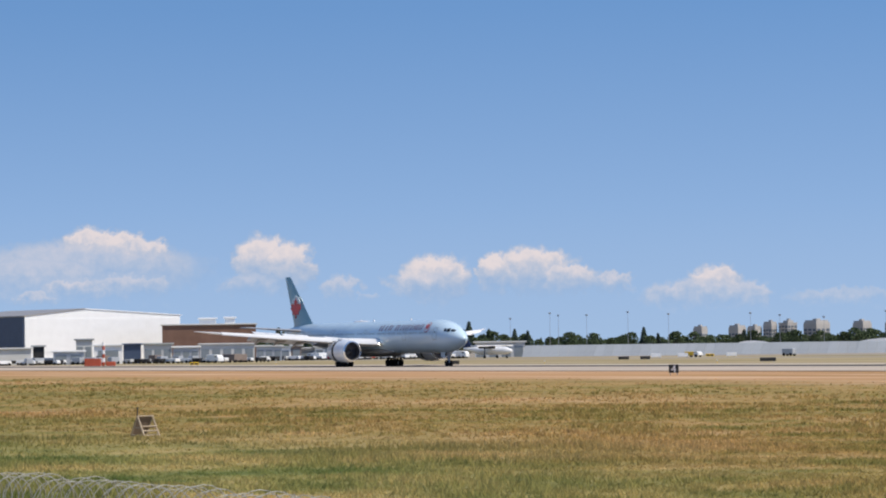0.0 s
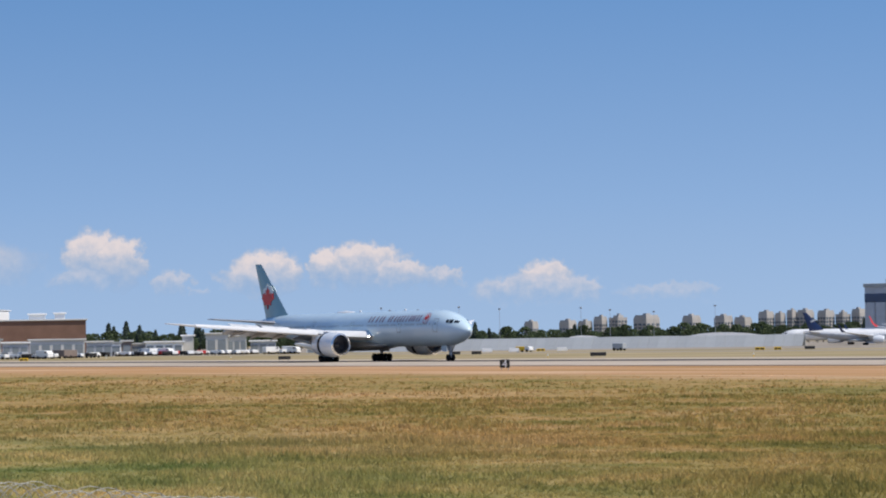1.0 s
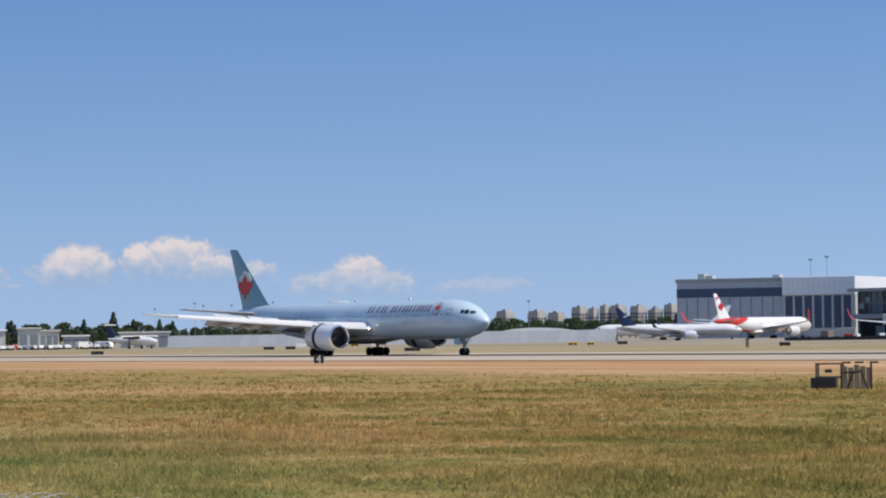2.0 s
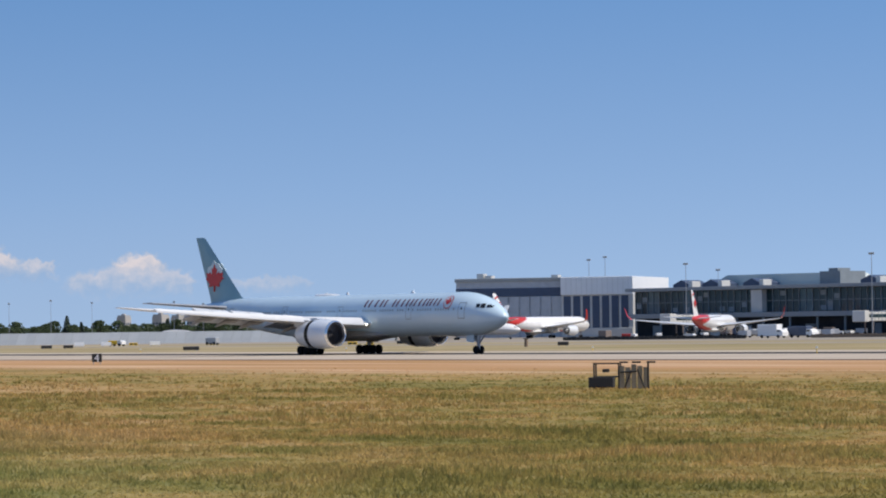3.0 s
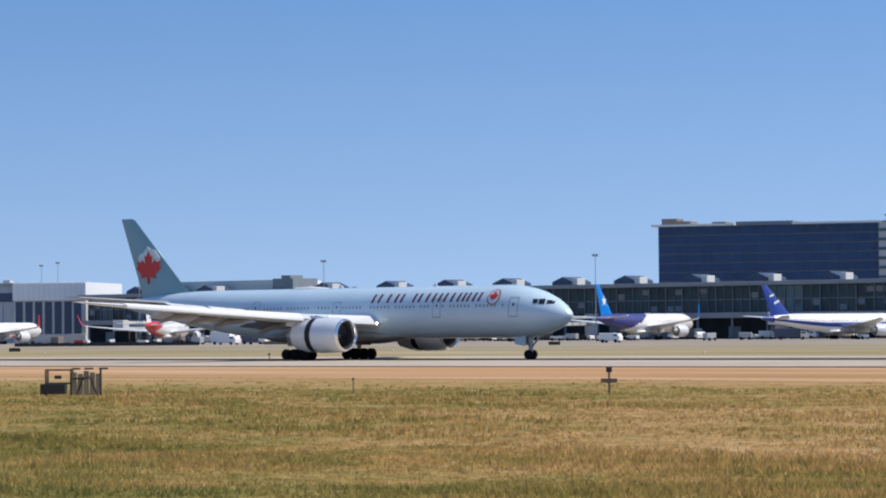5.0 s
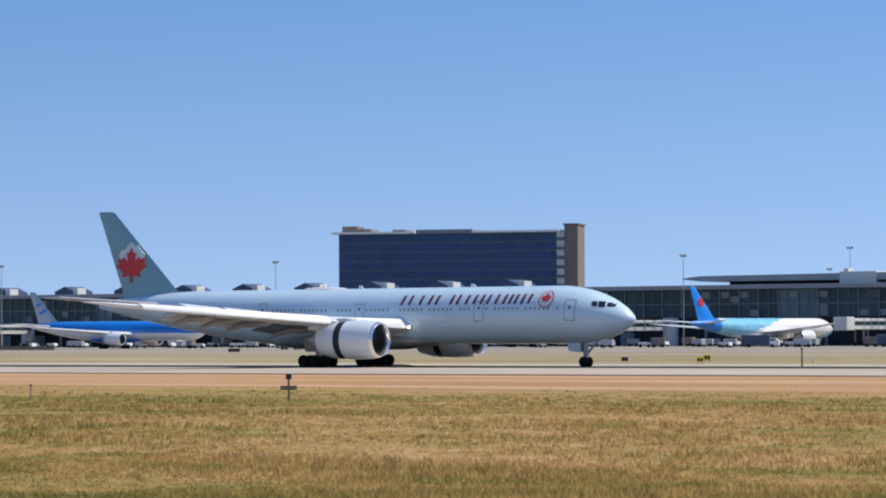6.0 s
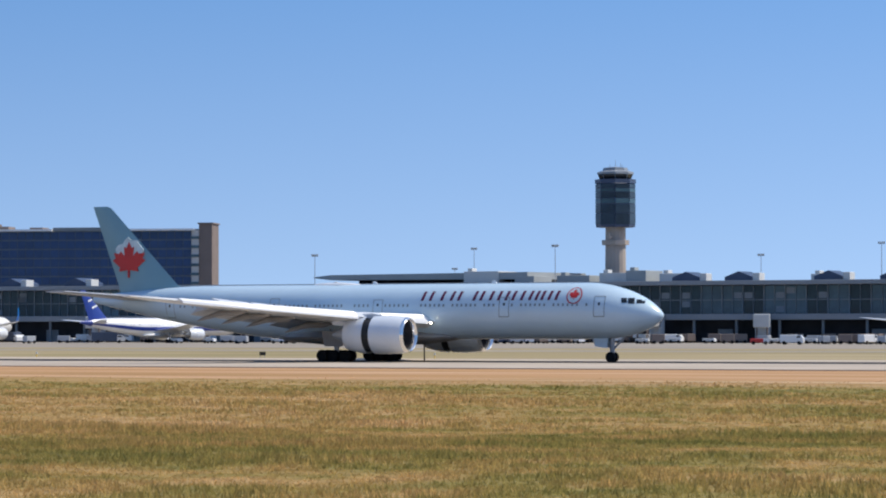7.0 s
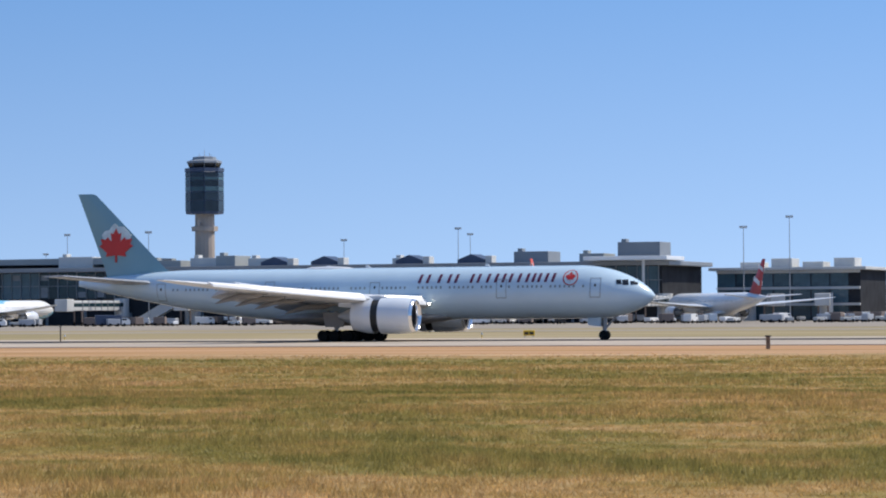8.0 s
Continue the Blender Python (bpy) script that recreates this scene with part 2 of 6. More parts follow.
# ---- mesh helpers ----
def box(bm, x0, x1, y0, y1, z0, z1, mi=0):
    v = [bm.verts.new(p) for p in ((x0, y0, z0), (x1, y0, z0), (x1, y1, z0), (x0, y1, z0), (x0, y0, z1), (x1, y0, z1), (x1, y1, z1), (x0, y1, z1))]
    for q in ((3, 2, 1, 0), (4, 5, 6, 7), (0, 1, 5, 4), (1, 2, 6, 5), (2, 3, 7, 6), (3, 0, 4, 7)):
        bm.faces.new([v[i] for i in q]).material_index = mi
    return v


def cyl(bm, a, b, ra, rb=None, n=12):
    """A capped, tapered rod from a to b."""
    rb = ra if rb is None else rb
    a, b = Vector(a), Vector(b)
    q = (b - a).to_track_quat("Z", "Y")
    ra_, rb_ = [], []
    for i in range(n):
        d = Vector((math.cos(2 * math.pi * i / n), math.sin(2 * math.pi * i / n), 0))
        ra_.append(bm.verts.new(a + q @ (d * ra)))
        rb_.append(bm.verts.new(b + q @ (d * rb)))
    for i in range(n):
        bm.faces.new((ra_[i], ra_[(i + 1) % n], rb_[(i + 1) % n], rb_[i]))
    bm.faces.new(ra_[::-1])
    bm.faces.new(rb_)


def loft(bm, rings, cap=True, mi=lambda i, j: 0):
    """Skin closed rings of equal count."""
    vs = [[bm.verts.new(p) for p in r] for r in rings]
    n = len(vs[0])
    for i in range(len(vs) - 1):
        for j in range(n):
            bm.faces.new((vs[i][j], vs[i][(j + 1) % n], vs[i + 1][(j + 1) % n], vs[i + 1][j])).material_index = mi(i, j)
    if cap:
        bm.faces.new(vs[0][::-1])
        bm.faces.new(vs[-1])
    return vs


def prism(bm, pts, y0, y1):
    """A flat outline in x and z, given depth along y."""
    a = [bm.verts.new((x, y0, z)) for x, z in pts]
    b = [bm.verts.new((x, y1, z)) for x, z in pts]
    n = len(pts)
    for i in range(n):
        bm.faces.new((a[i], a[(i + 1) % n], b[(i + 1) % n], b[i]))
    bm.faces.new(a[::-1])
    bm.faces.new(b)


def mesh_of(name, bm, mats, smooth=False, bevel=0.0):
    bmesh.ops.recalc_face_normals(bm, faces=bm.faces)
    if bevel:
        bmesh.ops.bevel(bm, geom=bm.edges[:], offset=bevel, segments=1, affect="EDGES")
    me = bpy.data.meshes.new(name)
    bm.to_mesh(me)
    bm.free()
    for m in mats if isinstance(mats, (list, tuple)) else [mats]:
        me.materials.append(m)
    if smooth:
        me.polygons.foreach_set("use_smooth", [True] * len(me.polygons))
        me.set_sharp_from_angle(angle=radians(35))
    return me


def part(name, bm, material, parent, label="", smooth=False, bevel=0.0):
    ob = new(name, mesh_of(name, bm, material, smooth, bevel))
    ob.parent = parent
    return tagged(ob, label)


def thing(name, label, category, m=None, group="", kind=""):
    ob = tagged(new(name), label, category, group, kind)
    if m is not None:
        ob.matrix_world = m
    return ob


def solid(name, bm, material, label, category, m=None, group="", kind="", smooth=False, bevel=0.0):
    ob = tagged(new(name, mesh_of(name, bm, material, smooth, bevel)), label, category, group, kind)
    if m is not None:
        ob.matrix_world = m
    return ob


def share(ob, parent, m, name=None):
    """Another object on the same mesh."""
    o = new(name or ob.name.split(".")[0], ob.data)
    o.parent = parent
    o.matrix_basis = m
    return o


def at(bearing, reach, z=0.0):
    a = radians(bearing)
    return Vector((reach * math.sin(a), reach * math.cos(a), z))


# ---- ground and pavements ----
bm = bmesh.new()
xs = [-4900, -2500, -1500, -900, -500, -250, -100, 0, 100, 300, 900, 2500, 4900]
ys = [-4900, -1500, -400, -60, 0, 60, 120, 180, 240, 320, 500, 900, 2000, 4900]
grid = [[bm.verts.new((x, y, 0)) for x in xs] for y in ys]
for i in range(len(ys) - 1):
    for j in range(len(xs) - 1):
        bm.faces.new((grid[i][j], grid[i][j + 1], grid[i + 1][j + 1], grid[i + 1][j]))
GROUND_MAT = ground_material()
ground = solid("ground", bm, GROUND_MAT, "mown airfield grass, straw-brown with green patches", "grass", kind="structure")


def strip(name, x0, x1, y0, y1, z, material, label, category, bays=0):
    bm = bmesh.new()
    if bays:
        w = (x1 - x0) / bays
        for k in range(bays):
            box(bm, x0 + k * w, x0 + (k + 1) * w - 0.05, y0, y1, -0.3, z)
    else:
        box(bm, x0, x1, y0, y1, -0.3, z)
    return solid(name, bm, material, label, category, kind="structure")


strip("road", -1700, 500, 228.0, 233.0, 0.010, M["shoulder"], "dark asphalt edge of the runway", "runway edge")
strip("runway", -1700, 500, 233.004, 276.0, 0.020, M["concrete"], "pale sunlit runway pavement, slightly stained", "runway")
strip("runway_centre", -1700, 500, 276.004, 293.0, 0.016, M["rubber"], "dark rubber-marked strip along the runway", "runway")
strip("runway_far_side", -1700, 500, 293.004, 314.0, 0.020, M["concrete"], "far half of the pale runway pavement", "runway")
strip("taxiway", -1900, 500, 425.0, 452.0, 0.012, M["apron"], "grey-beige taxiway behind the runway", "taxiway")
strip("apron", -1900, 700, 500.0, 1000.0, 0.015, M["apron"], "wide sunlit concrete apron before the terminal", "apron")


# ---- airliners ----
NOSE_X, TAIL_X = 37.3, -35.9


def rise(v, q):
    v = min(max(v, 0.0), 1.0)
    return (1 - (1 - v) ** 2) ** q


def hull(x):
    """Top, bottom and half width of the fuselage at x; origin under the main gear, nose to +x."""
    u = NOSE_X - x
    top = 5.1 + 3.6 * rise(u / 9.0, 0.73)
    bot = 5.1 - 2.6 * rise(u / 7.5, 0.62)
    half = 3.1 * rise(u / 9.5, 0.60)
    if x < -9:
        w = min((-9 - x) / 26.9, 1.0)
        bot = 2.5 + 4.3 * w ** 1.4
        half = 3.1 * (1 - 0.94 * w ** 1.9)
    if x < -20:
        top = 8.7 - 1.15 * min((-20 - x) / 15.9, 1.0) ** 1.7
    return top, bot, half


def skin_y(x, z, out=0.02):
    """Starboard skin of the fuselage at x and height z."""
    top, bot, half = hull(x)
    c, r = (top + bot) / 2, (top - bot) / 2
    k = min(abs(z - c) / r, 0.999)
    return -(half * math.sqrt(1 - k * k) + out)


def patch(bm, x0, x1, z0, z1, lean=0.0, side=1, out=0.02, nz=4, nx=1):
    """A painted or glazed patch that follows the fuselage skin."""
    rows = []
    for i in range(nz + 1):
        z = z0 + (z1 - z0) * i / nz
        row = []
        for j in range(nx + 1):
            x = x0 + (x1 - x0) * j / nx + lean * (z - z0)
            row.append(bm.verts.new((x, side * skin_y(x, z, out), z)))
        rows.append(row)
    for i in range(nz):
        for j in range(nx):
            bm.faces.new((rows[i][j], rows[i][j + 1], rows[i + 1][j + 1], rows[i + 1][j]))


LEAF_HALF = [(0.0, 1.0), (0.14, 0.72), (0.27, 0.78), (0.22, 0.36), (0.44, 0.58), (0.52, 0.46), (0.80, 0.50), (0.70, 0.26), (0.86, 0.16), (0.46, -0.16), (0.52, -0.34), (0.05, -0.28), (0.04, -0.62)]
LEAF = LEAF_HALF + [(-x, z) for x, z in reversed(LEAF_HALF[1:])]


def wing_section(x_le, x_te, y, z, th, droop=0.0):
    c = x_le - x_te
    return [(x_le, y, z), (x_le - 0.10 * c, y, z + 0.55 * th), (x_le - 0.40 * c, y, z + 0.62 * th), (x_te, y, z - droop + 0.04),
            (x_te, y, z - droop - 0.04), (x_le - 0.45 * c, y, z - 0.42 * th), (x_le - 0.10 * c, y, z - 0.38 * th)]


def hull_mesh(material_at, mats, n=28, steps=56):
    bm = bmesh.new()
    rings, xs = [], []
    for i in range(steps + 1):
        k = i / steps
        x = NOSE_X - 0.02 - (NOSE_X - TAIL_X) * (k ** 1.6 if k < 0.3 else 0.3 ** 1.6 + (k - 0.3) / 0.7 * (1 - 0.3 ** 1.6))
        top, bot, half = hull(x)
        c, r = (top + bot) / 2, (top - bot) / 2
        xs.append(x)
        rings.append([(x, half * math.cos(2 * math.pi * j / n), c + r * math.sin(2 * math.pi * j / n)) for j in range(n)])
    loft(bm, rings, True, lambda i, j: material_at(xs[i], (j + 0.5) / n))
    return bm


def turbofan(parent, y, x0=11.4, z=3.0, r=2.05, reverser=True):
    eng = thing("engine", "", "")
    eng.parent = parent
    n = 28

    def ring(x, rad, drop=0.0):
        return [(x, y + rad * math.cos(2 * math.pi * j / n), z - drop + rad * math.sin(2 * math.pi * j / n)) for j in range(n)]
    gap = 4.15 if reverser else 4.0
    bm = bmesh.new()
    loft(bm, [ring(x0 - 0.35, 0.945 * r), ring(x0 - 1.1, r), ring(x0 - 2.6, 1.03 * r), ring(x0 - gap, 1.02 * r)], False)
    part("fan_cowl", bm, M["nacelle"], eng, "pale glossy fan cowl", True)
    bm = bmesh.new()
    loft(bm, [ring(x0 - 0.35, 0.946 * r), ring(x0 - 0.1, 0.90 * r), ring(x0, 0.85 * r), ring(x0 - 0.12, 0.80 * r), ring(x0 - 0.6, 0.775 * r)], False)
    part("intake_lip", bm, M["chrome"], eng, "polished metal intake lip", True)
    bm = bmesh.new()
    loft(bm, [ring(x0 - 0.6, 0.775 * r), ring(x0 - 1.6, 0.79 * r), ring(x0 - 1.62, 0.3 * r), ring(x0 - 1.0, 0.05 * r)], False)
    part("intake_duct", bm, M["fan"], eng, "dark intake duct with fan", True)
    for k in range(22):
        if not reverser:
            break
        a = 2 * math.pi * k / 22
        bm = bmesh.new()
        c, s_, c2, s2 = math.cos(a), math.sin(a), math.cos(a + 0.2), math.sin(a + 0.2)
        v = [bm.verts.new((x0 - 1.5, y + 0.3 * r * c, z + 0.3 * r * s_)), bm.verts.new((x0 - 1.6, y + 0.3 * r * c2, z + 0.3 * r * s2)),
             bm.verts.new((x0 - 1.6, y + 0.77 * r * c2, z + 0.77 * r * s2)), bm.verts.new((x0 - 1.35, y + 0.77 * r * c, z + 0.77 * r * s_))]
        bm.faces.new(v)
        w = [bm.verts.new(q.co + Vector((-0.03, 0, 0))) for q in v]
        bm.faces.new(w[::-1])
        for i in range(4):
            bm.faces.new((v[i], w[i], w[(i + 1) % 4], v[(i + 1) % 4]))
        part("fan_blade", bm, M["fan"], eng)
    bm = bmesh.new()
    loft(bm, [ring(x0 - gap + 0.05, 0.90 * r), ring(x0 - gap - 1.15, 0.90 * r)], False)
    part("reverser_gap", bm, M["dark"], eng, "open black thrust reverser cascade")
    aft = gap + (0.85 if reverser else 0.0)
    bm = bmesh.new()
    loft(bm, [ring(x0 - aft, 1.01 * r), ring(x0 - aft - 1.0, 0.98 * r), ring(x0 - aft - 2.6, 0.80 * r), ring(x0 - aft - 2.55, 0.74 * r), ring(x0 - aft, 0.9 * r)], False)
    part("translating_sleeve", bm, M["nacelle"], eng, "", True)
    bm = bmesh.new()
    loft(bm, [ring(x0 - aft - 1.5, 0.55 * r), ring(x0 - aft - 3.4, 0.42 * r), ring(x0 - aft - 4.6, 0.10 * r)], True)
    part("exhaust_cone", bm, M["strut"], eng, "heat-stained exhaust cone", True)
    bm = bmesh.new()
    prism(bm, [(x0 - 2.0, z + 0.9 * r), (x0 - 4.6, z + 1.15 * r), (x0 - 9.5, z + 1.0 * r), (x0 - 9.5, z + 0.55 * r), (x0 - 5, z + 0.3 * r)], y - 0.35, y + 0.35)
    part("pylon", bm, M["nacelle"], eng)
    return eng


def wheel(bm, x, y, r, w, n=20):
    cyl(bm, (x, y - w / 2, r), (x, y + w / 2, r), r * 0.93, n=n)
    cyl(bm, (x, y - w * 0.36, r), (x, y + w * 0.36, r), r, n=n)


def gear_leg(parent, name, x, y, z_top, axles, pitch, r, w, gauge):
    leg = thing(name, "", "")
    leg.parent = parent
    bm = bmesh.new()
    cyl(bm, (x, y, r), (x, y, z_top), 0.24, 0.34)
    part("strut", bm, M["strut"], leg, "", True)
    bm = bmesh.new()
    cyl(bm, (x + 1.9, y, z_top), (x, y, r + 0.7), 0.12)
    cyl(bm, (x - 1.6, y * 0.75, z_top), (x, y, r + 0.9), 0.12)
    part("drag_brace", bm, M["strut"], leg, "", True)
    if axles > 1:
        bm = bmesh.new()
        box(bm, x - pitch * (axles - 1) / 2, x + pitch * (axles - 1) / 2, y - 0.16, y + 0.16, r - 0.18, r + 0.22)
        part("bogie_beam", bm, M["strut"], leg)
    for k in range(axles):
        for s_ in (-1, 1):
            ax = x + (k - (axles - 1) / 2) * pitch
            bm = bmesh.new()
            wheel(bm, ax, y + s_ * gauge / 2, r, w)
            part("wheel", bm, M["tyre"], leg, "black rubber tyre", True)
    return leg


def airliner(name, label, m, livery, sx=1.0, sy=1.0, sz=1.0, wing_y=None, hero=False, gears=True, fin=None, tail_art=None, winglet=None):
    """A twin-jet airliner; origin on the ground between the main gears, nose to +x. sx, sy and sz make smaller types."""
    root = thing(name, label, "airliner", m)
    wing_y = wing_y or sy
    body_at, body_mats = livery
    part("fuselage", hull_mesh(body_at, body_mats), body_mats, root, "", True)
    bm = bmesh.new()
    loft(bm, [[(x, yy * math.cos(a) , 2.75 + 0.0 + zz * math.sin(a)) for a in [2 * math.pi * j / 16 for j in range(16)]] for x, yy, zz in
              ((13.5, 0.3, 0.1), (11.5, 2.3, 0.45), (8, 3.2, 0.85), (-4, 3.3, 0.95), (-8, 2.6, 0.6), (-11, 0.4, 0.1))])
    part("belly_fairing", bm, M["under"] if hero else body_mats[0], root, "darker grey wing-to-body fairing" if hero else "", True)
    for s_ in (-1, 1):
        w = thing("wing", "", "")
        w.parent = root
        bm = bmesh.new()
        loft(bm, [wing_section(12.4, -3.5, s_ * 1.5, 4.3, 1.7), wing_section(10.9, -3.6, s_ * 3.1, 4.45, 1.55), wing_section(6.2, -4.0, s_ * 10, 4.95, 1.05),
                  wing_section(-0.3, -6.6, s_ * 20, 5.85, 0.65), wing_section(-6.9, -10.0, s_ * 29.2, 6.75, 0.38), wing_section(-8.9, -10.8, s_ * 31.0, 7.0, 0.24), wing_section(-10.3, -11.3, s_ * 32.1, 7.15, 0.10)])
        part("wing_box", bm, M["wing"], w, "", True)
        if hero:
            for y0, y1, n_ in ((3.4, 9.2, "inboard_flap"), (11.6, 22.0, "outboard_flap")):
                bm = bmesh.new()
                def flap(y, zq):
                    xt = -3.6 - (0.4 if y < 10.5 else 0.4 + (y - 10) * 0.26)
                    c = 3.6 - 0.06 * y
                    return [(xt + 0.5, s_ * y, zq + 0.25), (xt - 0.45 * c, s_ * y, zq + 0.05), (xt - 0.85 * c, s_ * y, zq - 0.75), (xt - 0.5 * c, s_ * y, zq - 0.42), (xt + 0.3, s_ * y, zq - 0.15)]
                loft(bm, [flap(y0, 4.3 + 0.087 * (y0 - 3)), flap(y1, 4.3 + 0.087 * (y1 - 3))])
                part(n_, bm, M["silver"], w, "lowered grey trailing-edge flap", True)
            for y in (6.0, 13.2, 16.8, 20.4):
                bm = bmesh.new()
                zc = 4.1 + 0.087 * (y - 3)
                xt = -3.0 - max(0, y - 10) * 0.27
                loft(bm, [[(xx, s_ * y + 0.3 * k * math.cos(a), zz + 0.3 * k * math.sin(a)) for a in [2 * math.pi * j / 8 for j in range(8)]]
                          for xx, zz, k in ((xt + 3.2, zc, 0.15), (xt + 1.6, zc - 0.25, 1.0), (xt - 0.6, zc - 0.3, 1.1), (xt - 2.4, zc - 0.75, 0.8), (xt - 3.4, zc - 1.1, 0.1))])
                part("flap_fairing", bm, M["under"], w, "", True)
            for y0, y1, up in ((4.2, 8.6, 0.42), (11.8, 14.1, 0.42), (14.25, 16.6, 0.42), (17.2, 19.6, 0.36), (19.75, 22.2, 0.36)):
                bm = bmesh.new()
                pts = []
                for y in (y0, y1):
                    xh = -1.2 - max(0.0, y - 9) * 0.29
                    zh = 5.0 + 0.087 * (y - 3)
                    pts.append([(xh, s_ * y, zh), (xh - 1.25, s_ * y, zh + up), (xh - 1.33, s_ * y, zh + up - 0.04), (xh - 0.15, s_ * y, zh - 0.1)])
                loft(bm, pts)
                part("spoiler", bm, M["wing"], w, "raised pale spoiler panel")
            bm = bmesh.new()
            def slat(x, y, z, t):
                return [(x + 0.40, s_ * y, z - 0.28), (x + 0.34, s_ * y, z - 0.02), (x - 0.25, s_ * y, z + 0.5 * t + 0.08), (x - 0.3, s_ * y, z + 0.4 * t), (x + 0.25, s_ * y, z - 0.2)]
            loft(bm, [slat(5.4, 11.0, 5.03, 1.0), slat(-0.2, 20, 5.85, 0.7), slat(-6.3, 28.6, 6.7, 0.4)])
            part("leading_edge_slat", bm, M["white"], w, "white drooped leading-edge slat", True)
            bm = bmesh.new()
            loft(bm, [slat(10.3, 3.9, 4.5, 1.3), slat(7.2, 8.2, 4.8, 1.0)])
            part("inboard_slat", bm, M["white"], w, "", True)
            bm = bmesh.new()
            bmesh.ops.create_icosphere(bm, subdivisions=2, radius=0.12, matrix=Matrix.Translation((10.95, s_ * 3.75, 4.35)))
            part("landing_light", bm, M["lamp"], w, "lit landing light in the wing root", True)
        if winglet:
            bm = bmesh.new()
            loft(bm, [wing_section(-9.6, -12.2, s_ * 31.6, 7.1, 0.2), wing_section(-11.5, -13.0, s_ * 33.0, 8.6, 0.15), wing_section(-13.2, -14.0, s_ * 33.8, 11.4, 0.1)])
            part("winglet", bm, winglet, w, "upturned coloured winglet", True)
        bm = bmesh.new()
        loft(bm, [wing_section(-24.6, -31.0, s_ * 0.9, 7.1, 0.55), wing_section(-32.8, -35.6, s_ * 10.6, 8.0, 0.22)])
        # the landing jet's stabilizer is greyer: shade of its underside put into the colour
        part("stabilizer", bm, M["silver"] if hero else M["wing"], root, "", True)
        turbofan(root, s_ * 9.6, reverser=hero)
    # fin
    bm = bmesh.new()
    def fin_ring(z, le, te, t):
        return [(le, 0, z), (le - 0.3 * (le - te), -t, z), (le - 0.7 * (le - te), -0.8 * t, z), (te, -0.03, z), (te, 0.03, z), (le - 0.7 * (le - te), 0.8 * t, z), (le - 0.3 * (le - te), t, z)]
    loft(bm, [fin_ring(7.3, -21.5, -32.0, 0.5), fin_ring(8.9, -24.3, -32.4, 0.45), fin_ring(18.0, -33.5, -35.9, 0.16), fin_ring(18.2, -34.0, -35.95, 0.10)])
    f_ob = part("fin", bm, fin or M["ice_fin"], root, "", True)
    def on_fin(z):
        return 0.48 - 0.30 * (z - 8) / 10
    for side in (-1, 1):
        for a_name, outline, cx, cz, size, mm in (tail_art or ()):
            bm = bmesh.new()
            pts = [(cx + x * size, cz + z * size) for x, z in outline]
            lift = 0.03 if a_name == "frost_patch" else 0.09
            v = [bm.verts.new((x, side * (on_fin(z) + lift), z)) for x, z in pts]
            v2 = [bm.verts.new((x, side * (on_fin(z) - 0.08), z)) for x, z in pts]
            bm.faces.new(v)
            for i in range(len(v)):
                bm.faces.new((v[i], v[(i + 1) % len(v)], v2[(i + 1) % len(v)], v2[i]))
            part(a_name, bm, mm, f_ob)
    # gear
    if gears:
        for s_ in (-1, 1):
            gear_leg(root, "main_gear", 0, s_ * 5.5, 3.6, 3 if hero else 2, 1.45, 0.67, 0.5, 1.35)
        gear_leg(root, "nose_gear", 31.22, 0, 3.2, 1, 0, 0.56, 0.42, 0.85)
    if hero:
        for side in (-1, 1):
            bm = bmesh.new()
            prism(bm, [(29.4, 1.75), (30.9, 1.55), (31.0, 2.75), (29.3, 2.75)], side * 0.62 - 0.03, side * 0.62 + 0.03)
            part("nose_gear_door", bm, M["ice"], root)
            bm = bmesh.new()
            prism(bm, [(-1.1, 1.7), (1.2, 1.7), (1.5, 3.4), (-1.4, 3.4)], side * 6.3 - 0.05, side * 6.3 + 0.05)
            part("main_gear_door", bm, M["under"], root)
    # cockpit glazing
    for side in (-1, 1):
        for x0, x1, z0, z1 in ((33.3, 33.85, 6.45, 6.98), (33.98, 34.62, 6.36, 6.98), (34.8, 35.55, 6.38, 6.82)):
            bm = bmesh.new()
            patch(bm, x0, x1, z0, z1, -0.25, side if side == 1 else -1, 0.03, 3, 2)
            part("cockpit_window", bm, M["glass"], root)
    win = None
    for side in (1, -1):
        bm = bmesh.new()
        patch(bm, -0.11, 0.11, 6.12, 6.42, 0, side, 0.025, 2)
        win = part("cabin_window", bm, M["seam"] if hero else M["glass"], root)
        first = True
        x = -22.0
        while x < 31.5:
            if not any(abs(x - d) < 0.9 for d in (30.9, 19.6, 3.9, -9.5, -23.0)) and int(x * 1.7) % 7 != 0:
                (share(win, root, pose(x, 0, 0)) if not first else None)
                if first:
                    win.matrix_basis = pose(x, 0, 0)
                first = False
            x += 0.56 if hero else 1.3
    if hero:
        for side in (1, -1):
            for xd, hh in ((30.9, 2.15), (19.6, 2.1), (3.9, 1.9), (-9.5, 2.1), (-24.0, 2.0)):
                d = thing("cabin_door", "", "")
                d.parent = root
                for x0, x1, z0, z1 in ((xd - 0.62, xd - 0.55, 5.0, 5.0 + hh), (xd + 0.55, xd + 0.62, 5.0, 5.0 + hh), (xd - 0.62, xd + 0.62, 4.93, 5.02), (xd - 0.62, xd + 0.62, 4.98 + hh, 5.05 + hh)):
                    bm = bmesh.new()
                    patch(bm, x0, x1, z0, z1, 0, side, 0.02)
                    part("door_seam", bm, M["seam"], d)
                bm = bmesh.new()
                patch(bm, xd - 0.12, xd + 0.1, 6.2, 6.5, 0, side, 0.025, 2)
                part("door_window", bm, M["glass"], d)
